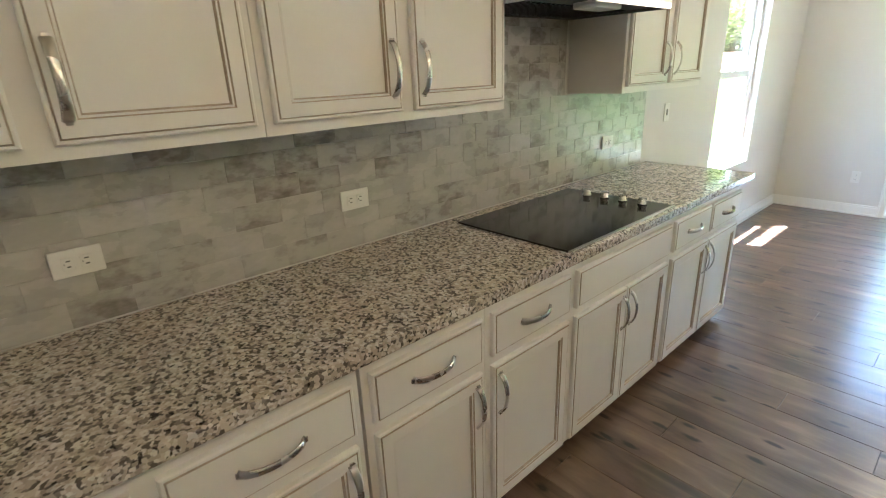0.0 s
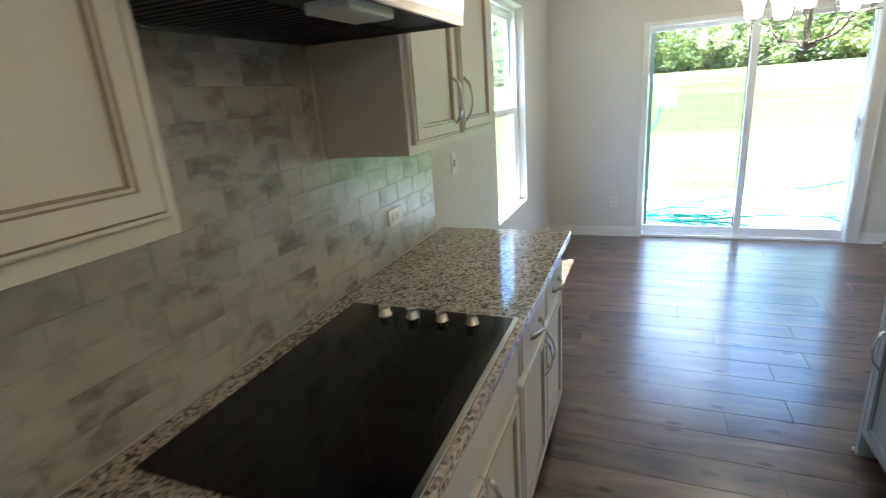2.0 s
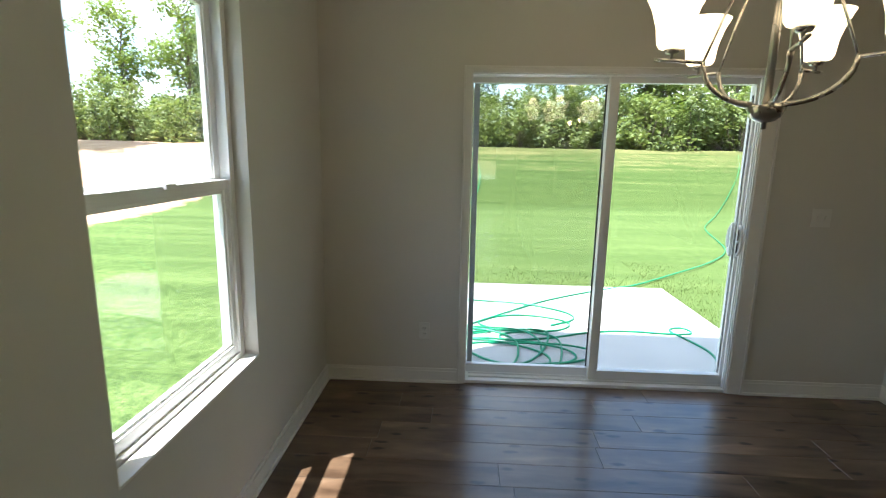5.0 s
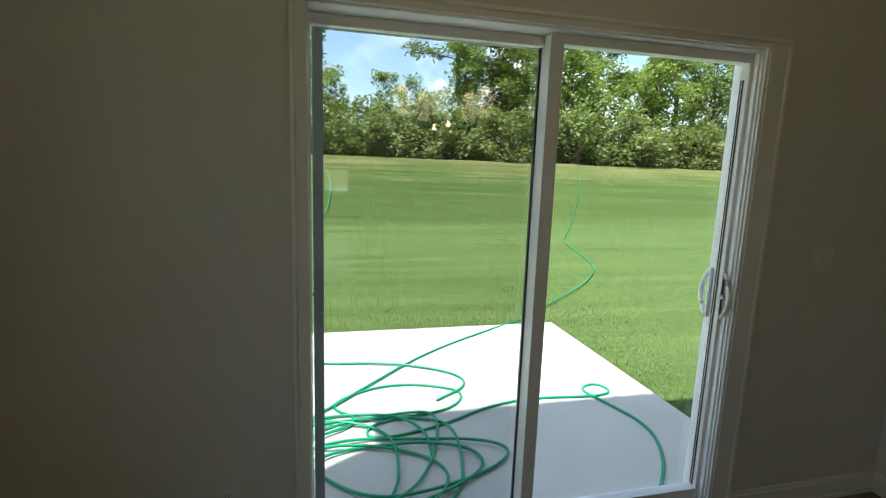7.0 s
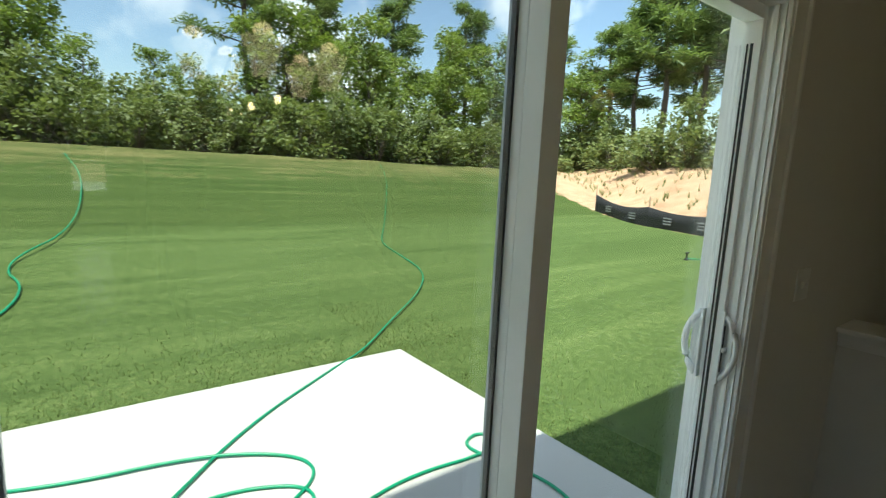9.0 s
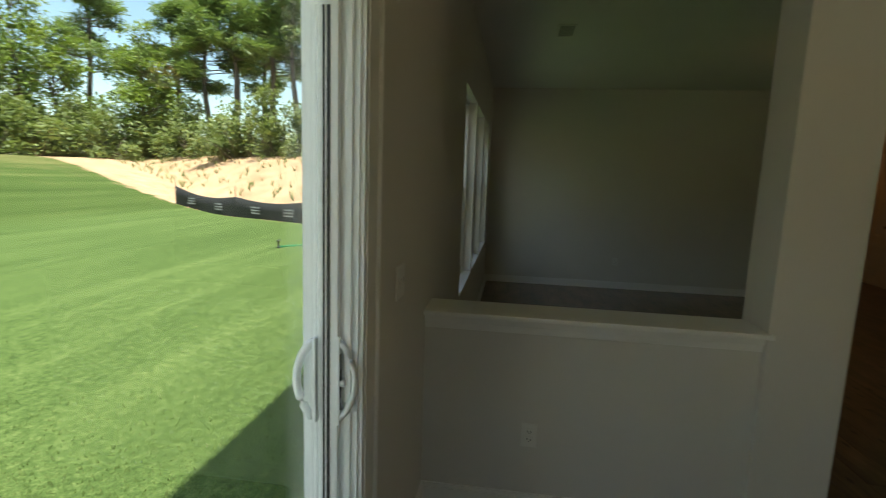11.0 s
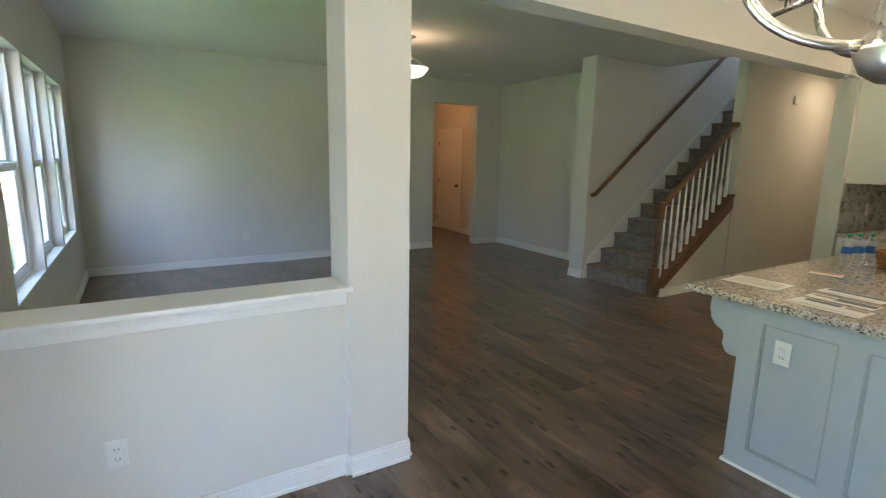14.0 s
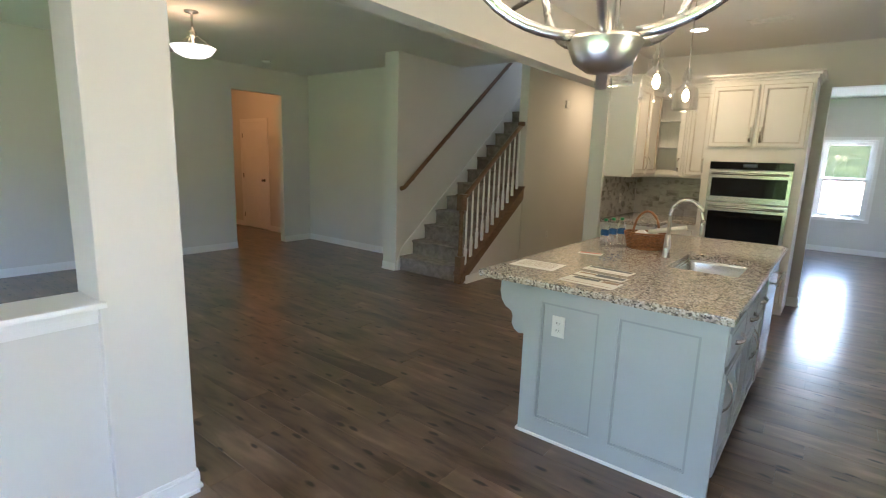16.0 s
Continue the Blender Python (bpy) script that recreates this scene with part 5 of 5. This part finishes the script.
def vent(x, y, rz, w, d):
    ob = empty("ceiling_vent", pose(x, y, CEIL, rz=rz), "white slotted ceiling air vent", "vent")
    b = Build().box((-w / 2, -d / 2, -0.008), (w / 2, -d / 2 + 0.02, -0.0005)).box((-w / 2, d / 2 - 0.02, -0.008), (w / 2, d / 2, -0.0005)).box((-w / 2, -d / 2 + 0.02, -0.008), (-w / 2 + 0.02, d / 2 - 0.02, -0.0005)).box((w / 2 - 0.02, -d / 2 + 0.02, -0.008), (w / 2, d / 2 - 0.02, -0.0005))
    k = -d / 2 + 0.03
    while k < d / 2 - 0.03:
        b.box((-w / 2 + 0.02, k, -0.007), (w / 2 - 0.02, k + 0.007, -0.002))
        k += 0.016
    b.done("grille", M_PLATE, ob)
    Build().box((-w / 2 + 0.02, -d / 2 + 0.02, -0.0015), (w / 2 - 0.02, d / 2 - 0.02, -0.0005)).done("duct", M_SLOT, ob)


vent(6.2, -0.75, 0, 0.36, 0.16)
vent(2.25, -6.35, 0, 0.36, 0.16)
tagged(Build().lathe([(0.065, -0.0005), (0.065, -0.02), (0.05, -0.034), (0.01, -0.036)], (8.4, -5.2, CEIL), 20).done("smoke_detector", M_PLATE, smooth=True), "round white smoke detector on the ceiling", "smoke detector")
tagged(Build().box((5.045, -8.35, 2.36), (5.069, -8.24, 2.47), 0, 0.006).done("wall_chime", M_PLATE), "small white chime box high on the wall", "door chime")


# ---- garden ----
def foot_x(y):
    return 17.0 + (y - 6.2) * 0.45


def ease(t):
    t = min(1.0, max(0.0, t))
    return t * t * (3 - 2 * t)


def ground_z(x, y):
    z = -0.16
    bank = 2.05 * ease((y - 9.5 - 0.03 * x) / 15.0)
    east = 2.55 * ease((x - foot_x(y) - 0.4) / 9.5)
    west = 1.6 * ease((-9 - x) / 10.0)
    if y < -2:
        east *= ease((y + 8) / 6.0)
        west *= ease((y + 8) / 6.0)
    return z + max(bank, east, west) + 0.05 * noise.noise((x * 0.3, y * 0.3, 0))


def axis_steps(lo, hi):
    out, v = [], lo
    while v < hi:
        out.append(v)
        v += 0.6 if -3 < v < 32 else (3.0 if abs(v) < 70 else 60.0)
    return out + [hi]


xs, ys = axis_steps(-900, 900), axis_steps(-900, 900)
gv, gf = [], []
for y in ys:
    for x in xs:
        z = ground_z(x, y)
        if -0.8 < x < 12.6 and -13.6 < y < 0.0:
            z = -0.6
        gv.append((x, y, z))
nx = len(xs)
for j in range(len(ys) - 1):
    for i in range(nx - 1):
        gf.append((j * nx + i, j * nx + i + 1, (j + 1) * nx + i + 1, (j + 1) * nx + i))
me = bpy.data.meshes.new("ground")
me.from_pydata(gv, [], gf)
me.materials.append(M_GROUND)
for p in me.polygons:
    p.use_smooth = True
tagged(new("ground", me), "mown green lawn rising to a dry grassy bank and bare sandy soil", kind="structure")
tagged(Build().box((-0.6, 0.151, -0.5), (3.47, 3.1, -0.1), 0, 0.012).done("patio", M_CONCRETE), "pale brushed concrete patio slab", kind="structure")


# made-up pale slab that bounces sunlight through the front window
tagged(Build().box((-6.0, -36.0, -0.5), (9.0, -13.35, -0.09), 0, 0.012).done("bounce_slab", M_CONCRETE), "pale concrete slab added before the house to bounce sun indoors", kind="structure")


def hose(name, pts, label, r=0.0095, close=3):
    """A hose laid through loose way points, smoothed."""
    p = [Vector(q) for q in pts]
    for _ in range(close):
        q = [p[0]]
        for a, c in zip(p, p[1:]):
            q += [a * 0.75 + c * 0.25, a * 0.25 + c * 0.75]
        p = q + [p[-1]]
    return tagged(Build().tube(p, r, 6).done(name, M_HOSE, smooth=True), label, "garden hose")


Z = -0.09
coil = []
rng = random.Random(4)
for k in range(66):
    a = k * 0.62
    cx, cy = 1.2 + 0.22 * math.sin(k * 0.21), 0.85 + 0.16 * math.sin(k * 0.33)
    rx, ry = 0.42 + 0.3 * math.sin(k * 0.47) ** 2, 0.3 + 0.25 * math.sin(k * 0.29) ** 2
    coil.append((cx + rx * math.cos(a), cy + ry * math.sin(a), Z + 0.012 * (k % 3)))
coil += [(1.3, 1.3, Z), (1.0, 1.55, Z), (1.5, 1.85, Z), (2.05, 1.65, Z), (1.9, 1.35, Z), (1.45, 1.3, Z), (1.26, 1.2, Z), (1.3, 1.05, Z), (1.75, 1.15, Z), (2.12, 1.35, Z), (2.5, 1.42, Z), (2.95, 1.36, Z), (3.15, 1.4, Z), (3.1, 1.58, Z), (2.9, 1.5, Z), (3.0, 1.25, Z), (3.1, 0.9, Z), (2.95, 0.55, Z), (2.7, 0.28, Z)]
hose("garden_hose", coil, "green rubber garden hose in loose coils on the patio")
hose("garden_hose", [(0.85, 1.3, Z), (1.3, 1.75, Z + 0.01), (1.9, 2.4, Z), (2.8, 3.0, Z), (3.2, 3.3, -0.13), (3.91, 4.0, -0.14), (5.0, 5.0, -0.14), (5.8, 6.06, -0.13), (6.2, 7.4, -0.13), (6.6, 8.8, -0.13), (7.0, 9.6, -0.11), (8.0, 11.2, ground_z(8, 11.2) + 0.02), (10.0, 14.5, ground_z(10, 14.5) + 0.03), (12.3, 18.4, ground_z(12.3, 18.4) + 0.03), (14.0, 22.0, ground_z(14, 22) + 0.03)], "green garden hose running across the lawn", 0.0095)
hose("garden_hose", [(0.3, 2.6, Z), (0.9, 2.3, Z), (1.6, 2.2, Z + 0.01), (2.05, 1.95, Z), (2.1, 1.7, Z), (1.8, 1.5, Z)], "green garden hose looped on the patio")
hose("garden_hose", [(0.2, 3.0, Z), (0.1, 4.5, -0.13), (0.7, 7.0, -0.13), (0.2, 9.0, -0.12), (1.2, 12.0, ground_z(1.2, 12) + 0.02), (1.5, 17, ground_z(1.5, 17) + 0.03), (1.1, 20.5, ground_z(1.1, 20.5) + 0.03)], "green garden hose running up the grassy bank", 0.015)
hose("garden_hose", [(11.9, 4.75, -0.13), (12.6, 4.2, -0.13), (14, 3.0, -0.13), (15, 1.5, -0.13)], "green garden hose on the lawn", 0.013)
ob = empty("lawn_sprinkler", pose(11.9, 4.75, -0.16), "small dark lawn sprinkler on a spike", "sprinkler")
b = Build().lathe([(0.05, 0.0), (0.05, 0.02), (0.02, 0.04), (0.018, 0.14), (0.035, 0.15), (0.03, 0.18)], seg=10).tube([(-0.07, 0, 0.16), (0.08, 0, 0.17)], 0.014, 6)
b.done("body", M_BLACK, ob)


def silt_fence():
    ob = empty("silt_fence", pose(0, 0, 0), "sagging black silt fence on wooden stakes at the lawn's edge", "fence")
    pts = [(20.1, 13.2), (18.4, 9.6), (17.0, 6.2), (15.9, 3.0), (15.2, -0.5)]
    for (ax, ay), (bx, by) in zip(pts, pts[1:]):
        n = 10
        vs = []
        b = Build()
        for k in range(n + 1):
            t = k / n
            x, y = ax + (bx - ax) * t, ay + (by - ay) * t
            g = ground_z(x, y)
            sag = 0.16 * math.sin(math.pi * t)
            vs.append([b.bm.verts.new((x + w, y, z)) for w, z in ((0.05 * math.sin(7 * t), g - 0.05), (0.03 * math.sin(9 * t), g + 0.35 - sag / 2), (0, g + 0.74 - sag), (0.012, g + 0.74 - sag), (0.05, g - 0.05))])
        for p, q in zip(vs, vs[1:]):
            for j in range(4):
                b.bm.faces.new((p[j], p[j + 1], q[j + 1], q[j])).smooth = True
        b.done("cloth", M_FENCE, ob)
        for t in (0.3, 0.75):
            x, y = ax + (bx - ax) * t, ay + (by - ay) * t
            g = ground_z(x, y)
            dx, dy = (bx - ax) * 0.06, (by - ay) * 0.06
            for k in range(3):
                Build().prism([(x - 0.05 - dx, y - dy), (x - 0.05 + dx, y + dy), (x - 0.06 + dx, y + dy), (x - 0.06 - dx, y - dy)], "z", g + 0.18 + 0.1 * k, g + 0.225 + 0.1 * k).done("print_bar", M_FENCEPRINT, ob)
    for x, y in pts:
        g = ground_z(x, y)
        Build().tube([(x + 0.05, y, g - 0.1), (x + 0.02, y, g + 1.15)], 0.028, 4).done("stake", M_STAKE, ob)


silt_fence()


# ---- trees ----
def leaves(b, c, r, n, size, rg, flat=0.8, mi=1, needle=False):
    for _ in range(n):
        d = Vector((rg.gauss(0, 1), rg.gauss(0, 1), rg.gauss(0, 1)))
        d = d.normalized() * r * rg.uniform(0.45, 1.08)
        p = Vector(c) + Vector((d.x, d.y, d.z * flat))
        s = size * rg.uniform(0.6, 1.4)
        u = Vector((rg.gauss(0, 1), rg.gauss(0, 1), rg.gauss(0, 0.45))).normalized()
        v = u.cross(Vector((rg.gauss(0, 0.7), rg.gauss(0, 0.7) - 0.35, 1.0))).normalized()
        if needle:
            q = (p, p + u * s * 1.6 + v * s * 0.18, p + u * s * 1.6 - v * s * 0.18)
        else:
            q = (p, p + u * s * 0.5 + v * s * 0.36, p + u * s, p + u * s * 0.5 - v * s * 0.36)
        f = b.bm.faces.new([b.bm.verts.new(w) for w in q])
        f.material_index = mi


def tree(name, kind, m, seed, label):
    rg = random.Random(seed)
    b = Build()
    wood = Build()
    if kind == "pine":
        h = rg.uniform(10, 13)
        wood.tube([(0.2 * math.sin(i * 0.7 + seed), 0.15 * math.cos(i * 0.9), h * i / 8 - 0.2) for i in range(9)], [0.2 - 0.017 * i for i in range(9)], 8)
        for k in range(30):
            z = h * (0.44 + 0.56 * k / 30)
            a, ln = rg.uniform(0, 6.28), (1.0 - k / 34) * rg.uniform(1.3, 2.9) + 0.4
            tip = (ln * math.cos(a), ln * math.sin(a), z + rg.uniform(-0.1, 0.6))
            wood.tube([(0, 0, z), (tip[0] * 0.5, tip[1] * 0.5, z + 0.12), tip], [0.04, 0.03, 0.012], 5)
            for t in (0.5, 0.75, 1.0):
                leaves(b, (tip[0] * t, tip[1] * t, z + (tip[2] - z) * t + 0.1), rg.uniform(0.35, 0.7), 95, 0.24, rg, 0.55, 0, True)
        lm = M_PINE
    elif kind == "broad":
        h = rg.uniform(6, 8.5)
        wood.tube([(0.15 * math.sin(i + seed), 0.12 * math.cos(i * 1.3), h * 0.8 * i / 6 - 0.2) for i in range(7)], [0.13 - 0.016 * i for i in range(7)], 7)
        for k in range(34):
            z = h * rg.uniform(0.12, 1.0)
            a, ln = rg.uniform(0, 6.28), rg.uniform(0.4, 2.5) * (1.15 - z / h * 0.7)
            tip = (ln * math.cos(a), ln * math.sin(a), z)
            wood.tube([(0, 0, max(0.1, z - 0.8)), (tip[0] * 0.6, tip[1] * 0.6, z - 0.25), tip], [0.035, 0.022, 0.008], 5)
            leaves(b, tip, rg.uniform(0.4, 0.85), 130, 0.19, rg, 0.8, 0)
        lm = M_LEAF
    else:
        for k in range(22):
            a, ln, z = rg.uniform(0, 6.28), rg.uniform(0.0, 1.6), rg.uniform(0.25, 2.3)
            tip = (ln * math.cos(a), ln * math.sin(a), z * (1.1 - ln * 0.3))
            wood.tube([(tip[0] * 0.2, tip[1] * 0.2, -0.1), (tip[0] * 0.6, tip[1] * 0.6, tip[2] * 0.5), tip], [0.025, 0.018, 0.006], 5)
            leaves(b, tip, rg.uniform(0.3, 0.62), 75, 0.16, rg, 0.95, 0)
        lm = M_LEAFB
    ob = empty(name, m, label, "tree" if kind != "shrub" else "shrub", {"pine": "pines behind the lawn", "broad": "trees behind the lawn", "shrub": "shrubs along the bank"}[kind])
    wood.done("trunk" if kind != "shrub" else "stems", M_BARK, ob)
    b.done("crown" if kind != "shrub" else "foliage", lm, ob)
    return ob


def scatter(kind, name, label, spots, variants):
    rg = random.Random(len(spots) * 7 + 1)
    first = []
    for i, (x, y) in enumerate(spots):
        q = pose(x, y, ground_z(x, y) - 0.15, rz=rg.uniform(0, 360))
        if i < variants:
            o = tree(name, kind, q, 11 + i * 5, label)
            first.append(o)
        else:
            o = copy_thing(first[i % variants], q)
        s = rg.uniform(0.95, 1.35) * (1.2 if kind == "shrub" else 1.0)
        if kind == "broad" and 1.5 < x < 8.0:
            s *= 0.58
        if kind == "pine" and 10 < x < 11:
            s = 1.15
        o.scale = (s, s, s * rg.uniform(0.9, 1.15))


rg = random.Random(21)
shr = [(-26 + i * 1.55 + rg.uniform(-0.4, 0.4), 25.3 + rg.uniform(-0.4, 1.8)) for i in range(40)]
shr += [(-25 + i * 2.2 + rg.uniform(-0.5, 0.5), 28.5 + rg.uniform(-0.8, 1.2)) for i in range(28)]
shr += [(29.5 + (24 - y) * -0.3 + rg.uniform(0, 2.5) + 3, y) for y in range(-4, 25, 2)]
scatter("shrub", "shrub", "dense grey-green shrub at the top of the bank", shr, 4)
bro = [(-16 + i * 5.4 + rg.uniform(-1.2, 1.2), 27.8 + rg.uniform(0, 2)) for i in range(9)] + [(32 + rg.uniform(0, 3), y + rg.uniform(-1, 1)) for y in (2, 11, 26)] + [(-22 + i * 3.0 + rg.uniform(-1, 1), 30.5 + rg.uniform(-0.8, 4)) for i in range(19)] + [(35 + rg.uniform(0, 7), y + rg.uniform(-1, 1)) for y in (-3, 0, 3, 6, 9, 12, 27, 29)] + [(-22 - rg.uniform(0, 8), y) for y in range(-4, 26, 4)]
scatter("broad", "broadleaf_tree", "slender green broadleaf tree with an open crown", bro, 4)
pin = [(10.4, 32), (-3.5, 34), (23, 36), (29, 34), (34.5, 30), (36, 24.4), (36.5, 22.2), (36, 19.9), (37, 17.6), (36.5, 15.4), (40, 12), (43, 21), (39, 6), (-14, 36), (17.5, 38), (-20, 20), (-24, 10)]
scatter("pine", "pine_tree", "tall pine tree with a bare lower trunk and tufted crown", pin, 3)
tagged(Build().box((-260, 120, -2), (260, 121, 9)).box((120, -260, -2), (121, 119, 9)).box((-121, -260, -2), (-120, 119, 9)).box((-260, -121, -2), (260, -120, 9)).done("backdrop", leaf_mat("far_woods", (0.03, 0.05, 0.02), (0.08, 0.11, 0.05))), "line of far green woods", kind="structure")

# weeds on the sandy bank
b = Build()
rg = random.Random(8)
for _ in range(500):
    y = rg.uniform(-2, 24)
    x = foot_x(y) + rg.uniform(3.0, 12)
    g = ground_z(x, y)
    for _ in range(5):
        a, s = rg.uniform(0, 6.28), rg.uniform(0.08, 0.28)
        d = Vector((math.cos(a), math.sin(a), 1.6)) * s
        w = Vector((-math.sin(a), math.cos(a), 0)) * 0.025
        b.bm.faces.new([b.bm.verts.new(Vector((x, y, g)) + q) for q in (-w, w, d)])
tagged(b.done("weeds", M_LEAFB), "sparse dry weeds on the sandy bank", "weeds", kind="stuff")

# grass blades by the patio
b = Build()
for _ in range(9000):
    t = rg.random()
    if t < 0.5:
        x, y = 3.49 + rg.expovariate(1.6), rg.uniform(0.2, 5.0)
    else:
        x, y = rg.uniform(-0.6, 4.5), 3.12 + rg.expovariate(1.6)
    g = ground_z(x, y)
    a, s = rg.uniform(0, 6.28), rg.uniform(0.018, 0.04)
    d = Vector((math.cos(a) * 0.5, math.sin(a) * 0.5, 1.0)) * s
    w = Vector((-math.sin(a), math.cos(a), 0)) * 0.004
    b.bm.faces.new([b.bm.verts.new(Vector((x, y, g - 0.005)) + q) for q in (-w, w, d)])
tagged(b.done("grass_blades", leaf_mat("grass_blade", (0.08, 0.12, 0.035), (0.19, 0.23, 0.08))), "short grass blades along the patio edge", "grass", kind="stuff")


# ---- pieces: backsplash tiles and floor planks ----
def tile_mesh(w, h, t=0.005, e=0.0006):
    b = Build()
    lo = [(-w / 2, 0, -h / 2), (w / 2, 0, -h / 2), (w / 2, 0, h / 2), (-w / 2, 0, h / 2)]
    mid = [(x, -t + e, z) for x, _, z in lo]
    top = [(x - math.copysign(e, x), -t, z - math.copysign(e, z)) for x, _, z in lo]
    vs = [[b.bm.verts.new(p) for p in lp] for lp in (lo, mid, top)]
    for k in range(2):
        for j in range(4):
            b.bm.faces.new((vs[k][j], vs[k][(j + 1) % 4], vs[k + 1][(j + 1) % 4], vs[k + 1][j]))
    b.bm.faces.new(vs[-1])
    bmesh.ops.recalc_face_normals(b.bm, faces=b.bm.faces[:])
    me = bpy.data.meshes.new("tile")
    b.bm.to_mesh(me)
    b.bm.free()
    me.materials.append(M_TILE)
    return me


def tiled(name, m, length, rows, z0, x_skip=None, high=None):
    """A grout bed with tiles in running bond, x along the wall, face towards -y. high: (a, b, rows) for a taller stretch."""
    P, H = 0.154, 0.0782
    b = Build().box((0, -0.004, z0), (length, 0.0, z0 + rows * H))
    if high:
        b.box((high[0], -0.004, z0 + rows * H), (high[1], 0.0, z0 + high[2] * H))
    bed = tagged(b.done(name, M_GROUT, None, m), "grey marble subway tile backsplash in running bond", kind="structure")
    full = tile_mesh(P - 0.001, H - 0.001)
    rg = random.Random(5)
    for r in range(high[2] if high else rows):
        a0, a1 = (0, length) if r < rows else high[:2]
        x = a0 - (P / 2 if r % 2 else 0)
        while x < a1 - 0.01:
            p, q = max(x, a0), min(x + P, a1)
            if q - p > 0.015:
                o = new("tile", full)
                o.parent = bed
                o.matrix_basis = Matrix.LocRotScale(((p + q) / 2, -0.0006 - rg.uniform(0, 0.0004), z0 + (r + 0.5) * H), None, ((q - p - 0.001) / (P - 0.001), 1, 1))
            x += P


tiled("backsplash_west", pose(0.0, -6.9, 0, rz=90), 3.695, 6, 0.9145, high=(1.985, 2.815, 11))
tiled("backsplash_back", pose(3.675, -7.62, 0, rz=180), 0.88, 6, 0.9145)
tiled("backsplash_side", pose(3.68, -6.4, 0, rz=-90), 1.2, 6, 0.9145)


def plank_mesh(w, d, e=0.0015):
    b = Build()
    lo = [(0, 0, -0.006), (w, 0, -0.006), (w, d, -0.006), (0, d, -0.006)]
    mid = [(x, y, -e) for x, y, _ in lo]
    top = [(e if x == 0 else w - e, e if y == 0 else d - e, 0) for x, y, _ in lo]
    vs = [[b.bm.verts.new(p) for p in lp] for lp in (lo, mid, top)]
    for k in range(2):
        for j in range(4):
            b.bm.faces.new((vs[k][j], vs[k][(j + 1) % 4], vs[k + 1][(j + 1) % 4], vs[k + 1][j]))
    b.bm.faces.new(vs[-1])
    me = bpy.data.meshes.new("plank")
    b.bm.to_mesh(me)
    b.bm.free()
    me.materials.append(M_FLOOR)
    return me


PW, PL = 0.18, 1.22
pm = plank_mesh(PL - 0.001, PW - 0.001)
fl = tagged(Build().box((0.0, -12.8, -0.2), (0.05, -12.7, -0.1)).done("floor", M_SUB), "dark grey-brown wood plank floor with knots and a satin sheen", kind="structure")
rg = random.Random(3)
rest_v, rest_f = [], []
row, y = 0, 0.0
while y > -12.84:
    x = -rg.uniform(0, PL)
    while x < 11.9:
        p, q = max(x, 0.0), min(x + PL, 11.9)
        y0 = y - PW
        if q - p > 0.02:
            if x < 5.1 and y0 > -7.4:
                o = new("plank", pm)
                o.parent = fl
                o.matrix_basis = Matrix.LocRotScale((p, y0, 0), None, ((q - p) / PL, 1, 1))
            else:
                i = len(rest_v)
                rest_v += [(p, y0, 0), (q - 0.001, y0, 0), (q - 0.001, y0 + PW - 0.001, 0), (p, y0 + PW - 0.001, 0)]
                rest_f.append((i, i + 1, i + 2, i + 3))
        x += PL
    y -= PW
    row += 1
me = bpy.data.meshes.new("far_planks")
me.from_pydata(rest_v, [], rest_f)
me.materials.append(M_FLOOR)
o = tagged(new("far_planks", me), kind="stuff")
o.parent = fl
